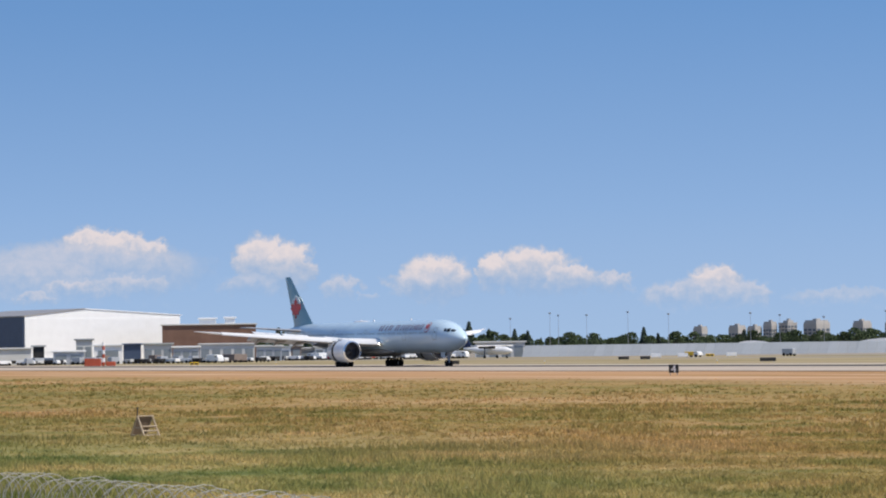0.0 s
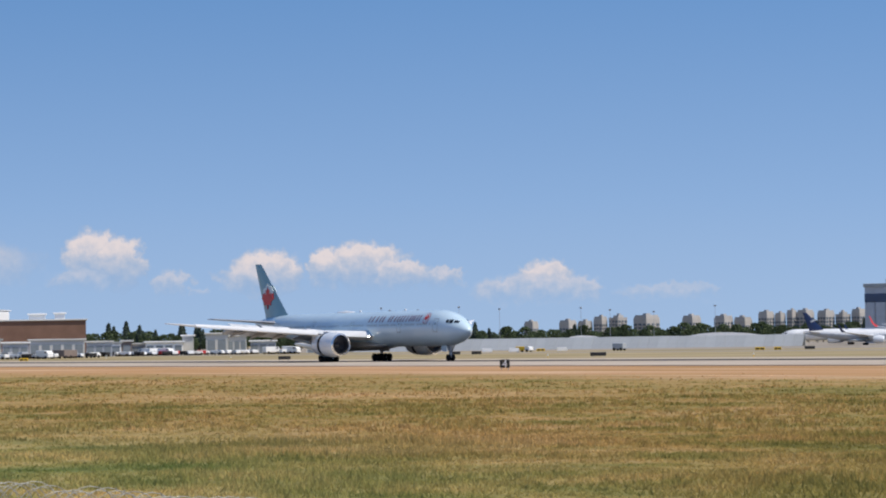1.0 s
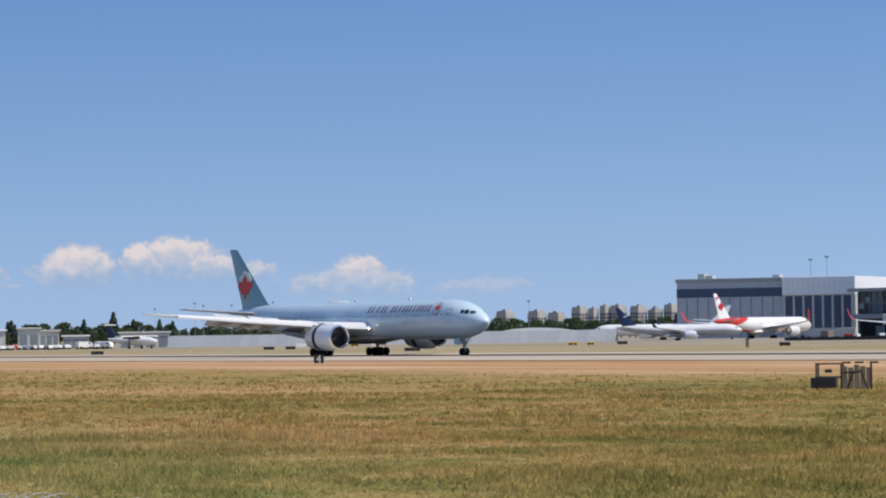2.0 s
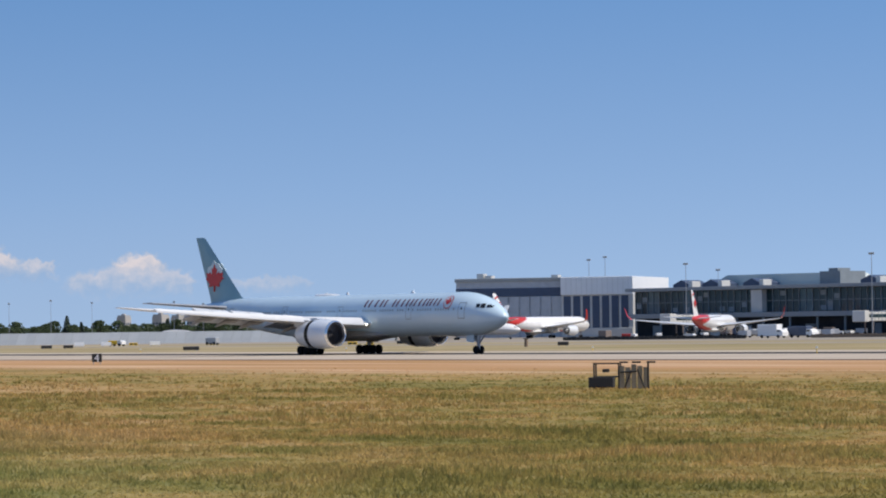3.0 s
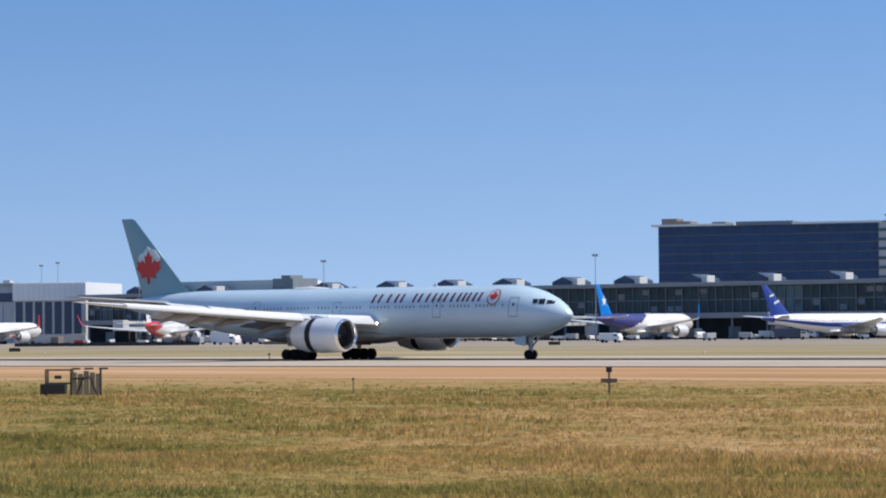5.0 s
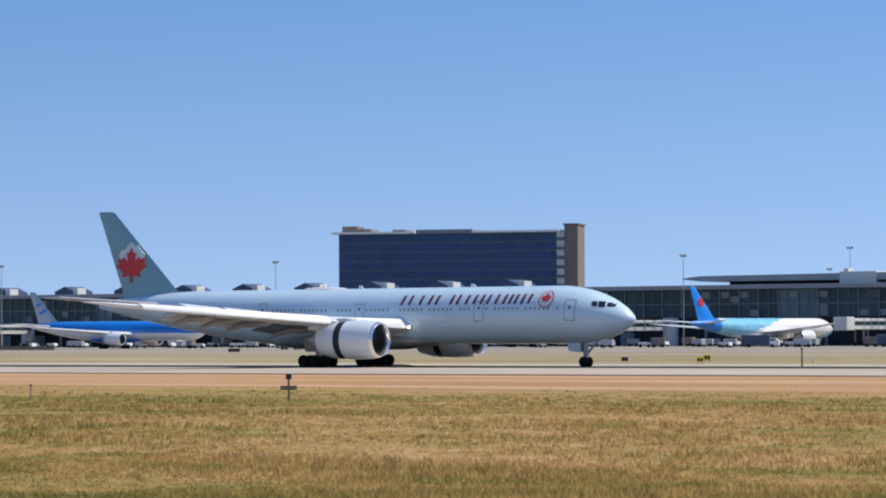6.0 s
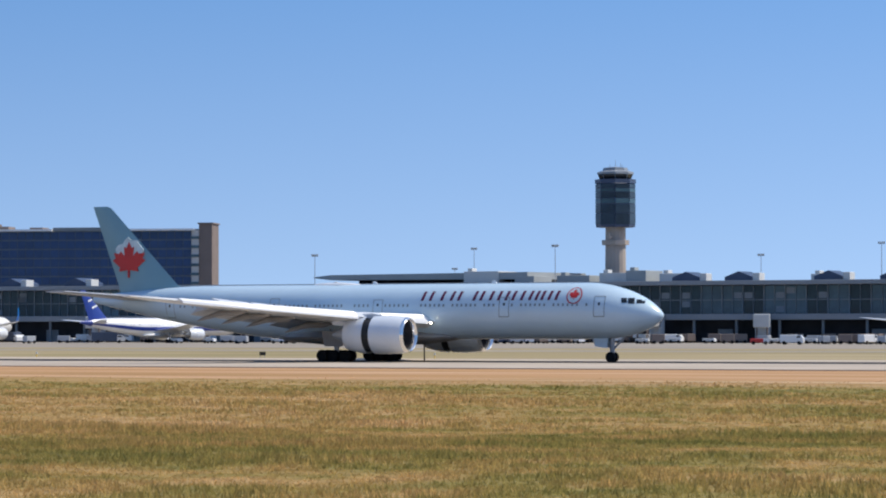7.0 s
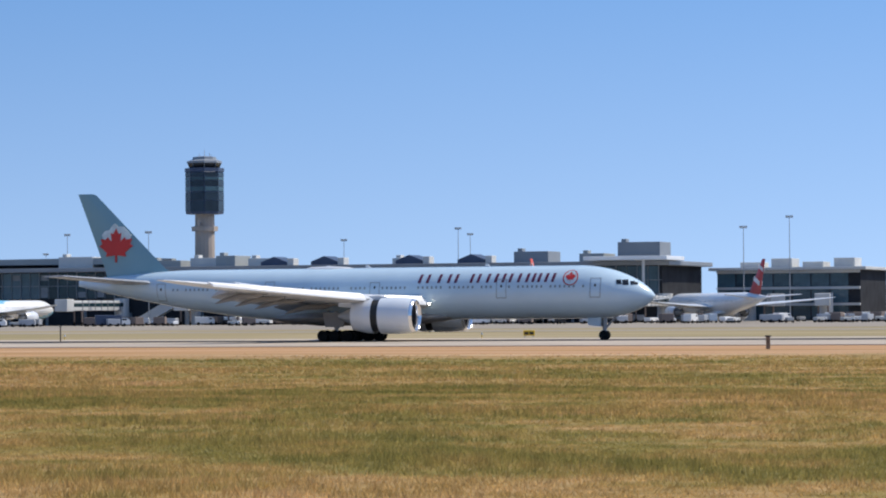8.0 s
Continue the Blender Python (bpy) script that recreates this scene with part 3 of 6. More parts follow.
            # the name, as plain slanted bars of its size and colour
            xa = [9.6, 12.0, 13.2, 16.0, 18.0, 19.9, 21.8, 23.7 - 0.15, 25.2 - 0.1]
            wd = [1.5, 0.42, 1.4, 1.35, 1.5, 1.35, 1.5, 1.2, 1.35]
            lean = 0.22 if side == 1 else -0.22
            for x0, w_ in zip(xa, wd):
                x0 = x0 - 0.3
                strokes = ((0.05, 0.34),) if w_ < 0.6 else ((0.05, 0.34), (w_ - 0.46, 0.34))
                for xo, sw in strokes:
                    bm = bmesh.new()
                    patch(bm, x0 + xo, x0 + xo + sw, 6.78, 7.82, 0.0, side, 0.022)
                    for v in bm.verts:
                        v.co.x += lean * (v.co.z - 7.3)
                    part("lettering_bar", bm, M["maroon"], root)
            def roundel(outline, rad, mm, nm, out):
                bm = bmesh.new()
                c0 = bm.verts.new((27.9, side * skin_y(27.9, 7.25, out), 7.25))
                v = [bm.verts.new((27.9 + x * rad, side * skin_y(27.9 + x * rad, 7.25 + z * rad, out), 7.25 + z * rad)) for x, z in outline]
                for i in range(len(v)):
                    bm.faces.new((c0, v[i], v[(i + 1) % len(v)]))
                part(nm, bm, mm, root)
            circ = [(math.cos(a), math.sin(a)) for a in [2 * math.pi * j / 24 for j in range(24)]]
            roundel(circ, 0.92, M["red"], "roundel_ring", 0.02)
            roundel(circ, 0.78, M["frost"], "roundel_field", 0.035)
            roundel(LEAF, 0.74, M["red"], "roundel_leaf", 0.05)
        for x, z in ((2.0, 8.7), (-3, 8.7), (17, 8.7)):
            bm = bmesh.new()
            prism(bm, [(x - 0.4, z - 0.05), (x + 0.4, z - 0.05), (x + 0.05, z + 0.35), (x - 0.25, z + 0.35)], -0.05, 0.05)
            part("aerial", bm, M["white"], root)
        bm = bmesh.new()
        loft(bm, [[(x, 0.75 * k * math.cos(a), 8.64 + 0.32 * k * math.sin(a)) for a in [2 * math.pi * j / 10 for j in range(10)]] for x, k in ((-6.0, 0.1), (-5.2, 0.8), (-2.5, 1.0), (-0.5, 0.6), (0.3, 0.1))])
        part("satcom_radome", bm, M["white"], root, "", True)
    # smaller types: shrink each part about the origin
    if (sx, sy, sz) != (1.0, 1.0, 1.0):
        for ob in root.children_recursive:
            if ob.type != "MESH" or ob.data.get("shrunk"):
                continue
            wy = wing_y if (ob.parent and ob.parent.name.startswith("wing")) else sy
            ob.data.transform(Matrix.Diagonal((sx, wy, sz, 1)))
            ob.data["shrunk"] = 1
        for ob in root.children_recursive:
            if ob.name.startswith("cabin_window"):
                b = ob.matrix_basis.copy()
                b.translation.x *= sx
                ob.matrix_basis = b
    return root


def plain(*mats):
    return (lambda x, a: 0), list(mats)


# bleached frosty patch and red leaf on the fin
FROST = [(math.cos(a) * (1 + 0.18 * math.sin(5 * a)), math.sin(a) * (1 + 0.15 * math.cos(7 * a))) for a in [2 * math.pi * k / 22 for k in range(22)]]
hero = airliner("passenger_jet", "pale ice-blue long twin-engine airliner rolling along the runway", pose(-531.9, 283.5, 0.02), plain(M["ice"]), hero=True,
                fin=M["ice_fin"], tail_art=(("frost_patch", FROST, -30.7, 12.6, 1.75, M["frost"]), ("leaf_emblem", LEAF, -30.75, 11.35, 2.6, M["red"])))


# ---- clouds: a far, plain sheet of sky beyond the land ----
def cloud_sheet():
    reach, b0, b1, z0, z1 = 4600, -76.0, -40.0, 0.0, 330.0
    bm = bmesh.new()
    uv = bm.loops.layers.uv.new("UVMap")
    n = 48
    cols = []
    for i in range(n + 1):
        p = at(b0 + (b1 - b0) * i / n, reach)
        cols.append((bm.verts.new((p.x, p.y, z0)), bm.verts.new((p.x, p.y, z1)), b0 + (b1 - b0) * i / n))
    for i in range(n):
        f = bm.faces.new((cols[i][0], cols[i + 1][0], cols[i + 1][1], cols[i][1]))
        for lo, (u, w) in zip(f.loops, ((cols[i][2], z0), (cols[i + 1][2], z0), (cols[i + 1][2], z1), (cols[i][2], z1))):
            lo[uv].uv = (u, w / reach * 57.2958)
    m = bpy.data.materials.new("cumulus")
    m.use_nodes = True
    nd, l = m.node_tree.nodes, m.node_tree.links
    nd.remove(nd["Principled BSDF"])
    out = nd["Material Output"]

    def op(kind, a, b=None, c=None, clamp=False):
        x = nd.new("ShaderNodeMath")
        x.operation, x.use_clamp = kind, clamp
        for i, v in enumerate((a, b, c)):
            if v is None:
                continue
            if isinstance(v, (int, float)):
                x.inputs[i].default_value = v
            else:
                l.new(v, x.inputs[i])
        return x.outputs[0]
    um = nd.new("ShaderNodeUVMap")
    sp = nd.new("ShaderNodeSeparateXYZ")
    l.new(um.outputs[0], sp.inputs[0])

    def noise_of(scale, detail, rough=0.55):
        t = nd.new("ShaderNodeTexNoise")
        t.inputs["Scale"].default_value, t.inputs["Detail"].default_value, t.inputs["Roughness"].default_value = scale, detail, rough
        l.new(um.outputs[0], t.inputs["Vector"])
        return t.outputs["Fac"]
    big, mid, small = noise_of(3.2, 3, 0.5), noise_of(4.1, 5, 0.6), noise_of(9.0, 4, 0.55)
    # billows: the outlines of the puffs wander
    u = op("ADD", sp.outputs["X"], op("MULTIPLY", op("SUBTRACT", big, 0.5), 0.75))
    u = op("ADD", u, op("MULTIPLY", op("SUBTRACT", small, 0.5), 0.22))
    v = op("ADD", sp.outputs["Y"], op("MULTIPLY", op("SUBTRACT", mid, 0.5), 0.42))
    v = op("ADD", v, op("MULTIPLY", op("SUBTRACT", small, 0.5), 0.12))
    total, lit = None, None
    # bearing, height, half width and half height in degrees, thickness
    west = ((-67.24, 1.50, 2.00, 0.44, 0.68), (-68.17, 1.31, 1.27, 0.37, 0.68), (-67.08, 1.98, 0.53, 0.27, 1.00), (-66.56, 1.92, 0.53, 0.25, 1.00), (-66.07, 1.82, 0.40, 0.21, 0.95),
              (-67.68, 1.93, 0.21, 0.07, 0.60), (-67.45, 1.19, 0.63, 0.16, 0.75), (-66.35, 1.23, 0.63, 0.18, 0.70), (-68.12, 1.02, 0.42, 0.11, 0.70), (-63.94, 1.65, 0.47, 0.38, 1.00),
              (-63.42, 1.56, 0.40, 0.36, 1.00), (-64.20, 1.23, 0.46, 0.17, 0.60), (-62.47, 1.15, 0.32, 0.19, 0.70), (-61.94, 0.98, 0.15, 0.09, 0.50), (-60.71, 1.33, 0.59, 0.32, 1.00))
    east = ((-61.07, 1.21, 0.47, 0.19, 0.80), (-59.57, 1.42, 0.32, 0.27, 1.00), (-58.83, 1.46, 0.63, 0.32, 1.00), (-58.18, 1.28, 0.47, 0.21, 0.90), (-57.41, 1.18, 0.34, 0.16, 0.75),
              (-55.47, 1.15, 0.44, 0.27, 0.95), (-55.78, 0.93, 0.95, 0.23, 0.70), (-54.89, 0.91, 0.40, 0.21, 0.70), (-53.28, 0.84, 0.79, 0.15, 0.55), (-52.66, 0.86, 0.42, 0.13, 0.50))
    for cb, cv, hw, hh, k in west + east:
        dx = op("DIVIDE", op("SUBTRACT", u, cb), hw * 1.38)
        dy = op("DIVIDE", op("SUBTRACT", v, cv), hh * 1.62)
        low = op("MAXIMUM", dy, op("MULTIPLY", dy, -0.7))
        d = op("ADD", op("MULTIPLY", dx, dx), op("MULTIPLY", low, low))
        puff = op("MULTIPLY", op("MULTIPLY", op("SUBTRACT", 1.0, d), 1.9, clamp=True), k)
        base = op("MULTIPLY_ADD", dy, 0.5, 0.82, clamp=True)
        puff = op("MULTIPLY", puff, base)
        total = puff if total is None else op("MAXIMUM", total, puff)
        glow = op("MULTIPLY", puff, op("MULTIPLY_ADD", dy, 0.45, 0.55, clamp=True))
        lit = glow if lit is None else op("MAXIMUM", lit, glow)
    v = sp.outputs["Y"]
    u = sp.outputs["X"]
    cover = op("MULTIPLY", total, 0.9, clamp=True)
    # haze low down
    haze = op("MULTIPLY", op("SUBTRACT", 1.0, op("DIVIDE", v, 2.6), clamp=True), 0.4)
    haze = op("MULTIPLY", haze, op("DIVIDE", op("SUBTRACT", -41.0, u), 12.0, clamp=True))
    cover = op("MAXIMUM", cover, haze)
    # tops catch the sun, bases are blue-grey
    shade = op("ADD", op("MULTIPLY", lit, 1.05), op("MULTIPLY", op("SUBTRACT", mid, 0.5), 0.55), clamp=True)
    r = nd.new("ShaderNodeValToRGB")
    r.color_ramp.elements[0].position, r.color_ramp.elements[0].color = 0.08, (0.31, 0.43, 0.64, 1)
    r.color_ramp.elements[1].position, r.color_ramp.elements[1].color = 0.85, (0.80, 0.72, 0.73, 1)
    k = r.color_ramp.elements.new(0.42)
    k.color = (0.50, 0.55, 0.67, 1)
    l.new(shade, r.inputs[0])
    em, tr, mx = nd.new("ShaderNodeEmission"), nd.new("ShaderNodeBsdfTransparent"), nd.new("ShaderNodeMixShader")
    l.new(r.outputs[0], em.inputs["Color"])
    em.inputs["Strength"].default_value = 0.95
    l.new(cover, mx.inputs[0])
    l.new(tr.outputs[0], mx.inputs[1])
    l.new(em.outputs[0], mx.inputs[2])
    l.new(mx.outputs[0], out.inputs["Surface"])
    ob = solid("backdrop", bm, m, "low white cumulus clouds over a hazy horizon", "clouds", kind="structure")
    ob.visible_shadow = False
    return ob


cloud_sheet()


def rot_z(p, deg):
    return Matrix.Translation(p) @ Matrix.Rotation(radians(deg), 4, "Z")


def span(b0, r0, b1, r1):
    """Pose and length of a front that runs from one bearing and reach to another."""
    a, b = at(b0, r0), at(b1, r1)
    return rot_z(a, math.degrees(math.atan2(b.y - a.y, b.x - a.x))), (b - a).length


# ---- the long glazed terminal ----
T_Y, T_X0, T_X1 = 730.0, -763.0, -184.0


def terminal():
    root = thing("terminal", "long dark glass airport terminal with a pale flat roof", "terminal")
    bm = bmesh.new()
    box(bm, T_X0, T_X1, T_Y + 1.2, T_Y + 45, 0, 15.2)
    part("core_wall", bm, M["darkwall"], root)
    bm = bmesh.new()
    box(bm, T_X0 - 2, T_X1 + 3, T_Y - 2.5, T_Y + 46, 15.2, 16.4)
    part("roof_slab", bm, M["fascia"], root, "pale grey roof edge", bevel=0.1)
    # glazing, bay by bay
    bm = bmesh.new()
    box(bm, 0.12, 5.78, 0, 0.12, 0, 7.3)
    p = part("pane", bm, M["tglass"], root)
    bm = bmesh.new()
    box(bm, 0.12, 5.78, 0, 0.12, 0, 7.3)
    q = part("pane", bm, M["tpale"], root)
    bays = int((T_X1 - T_X0) / 5.9)
    rnd = random.Random(4)
    for k in range(bays):
        # the right end gets mostly lighter panes, which stand for reflecting glass
        src = q if rnd.random() < (0.8 if T_X0 + k * 5.9 > -300 else 0.12) else p
        share(src, root, pose(T_X0 + k * 5.9, T_Y + 0.9, 7.7), "pane")
    for o in (p, q):
        bpy.data.objects.remove(o)
    bm = bmesh.new()
    box(bm, -0.12, 0.12, 0, 0.5, 0, 7.5)
    p = part("mullion", bm, M["mullion"], root)
    p.matrix_basis = pose(T_X0, T_Y + 0.5, 7.65)
    for k in range(1, bays + 1):
        share(p, root, pose(T_X0 + k * 5.9, T_Y + 0.5, 7.65))
    bm = bmesh.new()
    box(bm, -0.06, 0.06, 0, 0.3, 0, 7.5)
    p = part("glazing_bar", bm, M["mullion"], root)
    p.matrix_basis = pose(T_X0 + 2.95, T_Y + 0.62, 7.65)
    for k in range(1, bays):
        share(p, root, pose(T_X0 + (k + 0.5) * 5.9, T_Y + 0.62, 7.65))
    # pale rectangles on some of the panes, painted in for reflections
    bm = bmesh.new()
    box(bm, 0.3, 2.6, 0, 0.03, 0, 1.6)
    p = part("blind", bm, M["mullion"], root, "pale patch on the glass, a painted reflection")
    p.matrix_basis = pose(T_X0 + 40, T_Y + 0.84, 8.2)
    for k in range(90):
        share(p, root, pose(T_X0 + rnd.randrange(2 * bays - 1) * 2.95, T_Y + 0.84, rnd.choice((8.0, 9.4, 11.7, 12.9))))
    bm = bmesh.new()
    box(bm, T_X0, T_X1, T_Y + 0.55, T_Y + 0.75, 11.2, 11.4)
    part("transom", bm, M["mullion"], root)
    for a, b in ((T_X0, -560), (-538, -440), (-300, T_X1)):
        bm = bmesh.new()
        box(bm, a, b, T_Y - 3.2, T_Y + 0.85, 6.0, 7.6)
        part("ledge", bm, M["fascia"], root, "grey slab over the ground floor", bevel=0.08)
    bm = bmesh.new()
    cyl(bm, (0, 0, 0), (0, 0, 6.0), 0.4)
    p = part("column", bm, M["mullion"], root)
    p.matrix_basis = pose(T_X0 + 3, T_Y - 2, 0)
    for k in range(1, 48):
        share(p, root, pose(T_X0 + 3 + 12 * k, T_Y - 2, 0))
    # ground-floor doors in the undercroft, whose shade is painted near-black
    bm = bmesh.new()
    box(bm, 0, 4.2, 0, 0.2, 0, 3.6)
    p = part("service_door", bm, M["mullion"], root)
    p.matrix_basis = pose(T_X0 + 8, T_Y + 0.95, 0)
    for k in range(1, 40):
        if rnd.random() < 0.6:
            share(p, root, pose(T_X0 + 8 + 14.2 * k, T_Y + 0.95, 0))
    # roof lights
    def monitor(w, dpt, h):
        bm = bmesh.new()
        prism(bm, [(-w, 16.4), (w, 16.4), (w, 16.4 + 0.4 * h), (0, 16.4 + h), (-w, 16.4 + 0.4 * h)], 0, dpt)
        return part("roof_light", bm, M["bandblue"], root, "dark gabled roof light")
    p = monitor(3.9, 9, 2.5)
    p.matrix_basis = pose(-657, T_Y + 2, 0)
    bm = bmesh.new()
    box(bm, 0, 1.9, 0, 4, 16.4, 18.4)
    q = part("roof_unit", bm, M["panel"], root, "pale rooftop ventilation box", bevel=0.1)
    q.matrix_basis = pose(-654, T_Y + 1.5, 0)
    for x in (-742, -728, -709, -630, -606, -583, -560, -537, -513, -490, -466, -296, -281, -256, -238):
        share(p, root, pose(x, T_Y + 2, 0))
        share(q, root, pose(x + 4.4, T_Y + 1.0, 0))
    # long raised clerestory with a pale green roof, and its plant room
    bm = bmesh.new()
    prism(bm, [(-733, 16.4), (-684, 16.4), (-684, 19.0), (-687, 20.3), (-730, 20.3), (-735, 18.2)], T_Y + 12, T_Y + 34)
    part("clerestory", bm, M["roofgreen"], root, "pale green raised roof")
    bm = bmesh.new()
    box(bm, -684, -675, T_Y + 8, T_Y + 20, 16.4, 20.6)
    box(bm, -681, -677, T_Y + 9, T_Y + 15, 20.6, 21.6)
    part("plant_room", bm, M["mullion"], root)
    # swept dark canopy
    bm = bmesh.new()
    loft(bm, [[(-424, T_Y + 28, 18.6), (-424, T_Y + 60, 18.6), (-424, T_Y + 60, 18.9), (-424, T_Y + 28, 18.9)],
              [(-416, T_Y + 24, 17.9), (-416, T_Y + 62, 17.9), (-416, T_Y + 62, 19.5), (-416, T_Y + 24, 19.4)],
              [(-352, T_Y + 22, 17.7), (-352, T_Y + 62, 17.7), (-352, T_Y + 62, 19.9), (-352, T_Y + 22, 19.7)]])
    part("canopy", bm, M["roofgrey"], root, "sweeping grey roof canopy")
    bm = bmesh.new()
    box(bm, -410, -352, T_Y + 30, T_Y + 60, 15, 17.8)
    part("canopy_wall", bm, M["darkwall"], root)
    for x, w, z, mm in ((-372, 11, 20.0, "panel"), (-356, 6, 18.5, "roofgrey"), (-343, 10, 18.6, "roofgrey"), (-330, 8, 19.2, "panel"), (-322, 6, 19.8, "roofgrey"), (-312, 8, 18.9, "panel"),
                        (-232, 10, 19.8, "fascia"), (-213, 7, 19.0, "roofgrey"), (-202, 12, 22.0, "fascia"), (-268, 6, 18.4, "panel")):
        bm = bmesh.new()
        box(bm, x, x + w, T_Y + 22, T_Y + 34, 16.4, z)
        box(bm, x + 0.8, x + 2.2, T_Y + 23, T_Y + 26, z, z + 0.9)
        part("penthouse", bm, M[mm], root, bevel=0.08)
    bm = bmesh.new()
    box(bm, -203, -180, T_Y - 9, T_Y + 10, 16.5, 17.6)
    part("entrance_canopy", bm, M["white"], root, "white overhanging canopy", bevel=0.1)
    bm = bmesh.new()
    cyl(bm, (-187, T_Y - 7, 6), (-187, T_Y - 7, 16.5), 0.4)
    part("canopy_post", bm, M["panel"], root)
    # pale bay and enclosed stair
    bm = bmesh.new()
    box(bm, -706, -701, T_Y - 1.5, T_Y + 0.8, 6.0, 15.0)
    part("lift_bay", bm, M["panel"], root, "pale glazed bay")
    return root


terminal()


def wing_building(name, label, x0, x1, y, z, storeys, pane_mat, roof_mat):
    root = thing(name, label, "building")
    bm = bmesh.new()
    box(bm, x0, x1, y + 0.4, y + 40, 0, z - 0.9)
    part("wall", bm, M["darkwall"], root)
    bm = bmesh.new()
    box(bm, x0 - 2, x1 + 2, y - 2, y + 41, z - 0.9, z)
    part("roof", bm, M[roof_mat], root, bevel=0.1)
    h = (z - 1.2) / storeys
    bm = bmesh.new()
    box(bm, 0.15, 5.2, 0, 0.15, 0.3, h - 0.5)
    p = part("pane", bm, M[pane_mat], root)
    n = int((x1 - x0) / 5.4)
    for k in range(n):
        for s_ in range(storeys):
            share(p, root, pose(x0 + k * 5.4, y + 0.22, s_ * h), "pane")
    bpy.data.objects.remove(p)
    for s_ in range(1, storeys + 1):
        bm = bmesh.new()
        box(bm, x0, x1, y - 0.6, y + 0.38, s_ * h - 0.5, s_ * h + 0.25)
        part("floor_band", bm, M["panel"], root)
    for k in range(4):
        bm = bmesh.new()
        xx = x0 + (x1 - x0) * (0.12 + 0.22 * k)
        box(bm, xx, xx + 6, y + 8, y + 18, z, z + 1.6 + (k % 2))
        part("roof_unit", bm, M["panel"], root, bevel=0.1)
    return root


wing_building("pier_building", "low pale pier building with banded dark glazing", -182, -141, 785, 15.0, 3, "tpale", "panel")
wing_building("concourse", "low grey concourse with a layered pale roof", -133, 60, 840, 14.5, 3, "tpale", "roofgrey")


# ---- hotel ----
def hotel():
    m, w = span(-35.63, 1080, -31.56, 1060)
    root = thing("hotel", "dark blue glass hotel slab with a stone end tower", "hotel", m)
    bm = bmesh.new()
    box(bm, 0, w, 0.5, 18, 0, 38.7)
    part("core_wall", bm, M["hotelslab"], root)
    cols, floors = 26, 11
    cw, fh = w / cols, 38.7 / 12
    bm = bmesh.new()
    box(bm, 0.14, cw - 0.14, 0, 0.14, 0.3, fh - 0.32)
    p = part("pane", bm, M["hglass"], root)
    for f in range(floors):
        for c in range(cols):
            share(p, root, pose(c * cw, 0.3, (f + 1) * fh), "pane")
    bpy.data.objects.remove(p)
    for a, b in ((-2.0, w * 0.36), (w * 0.62, w + 1.5)):
        bm = bmesh.new()
        box(bm, a, b, -2.0, 19, 38.7, 39.4)
        part("roof_edge", bm, M["white"], root, "thin white roof overhang")
    bm = bmesh.new()
    box(bm, w * 0.36, w * 0.62, -0.3, 16, 38.7, 40.0)
    part("raised_roof", bm, M["mullion"], root)
    for a, b, z in ((0.5, 6, 41.6), (6, 11, 40.6), (w * 0.24, w * 0.3, 40.2)):
        bm = bmesh.new()
        box(bm, a, b, 3, 12, 39.4, z)
        part("penthouse", bm, M["stone"], root)
    bm = bmesh.new()
    box(bm, w + 0.2, w + 2.8, -0.6, 10, 0, 38.6)
    part("bay_strip", bm, M["panel"], root, "pale balconied strip", bevel=0.1)
    bm = bmesh.new()
    for f in range(12):
        box(bm, w + 0.1, w + 2.9, -1.1, -0.6, f * fh + 0.2, f * fh + 1.2)
    part("balcony", bm, M["tpale"], root)
    bm = bmesh.new()
    box(bm, w + 2.8, w + 7.6, -0.2, 11, 0, 41.0)
    part("end_tower", bm, M["stone"], root, "tan stone end tower", bevel=0.1)
    bm = bmesh.new()
    box(bm, w + 2.4, w + 8.0, -0.6, 11.4, 41.0, 41.5)
    part("coping", bm, M["stone"], root)


hotel()


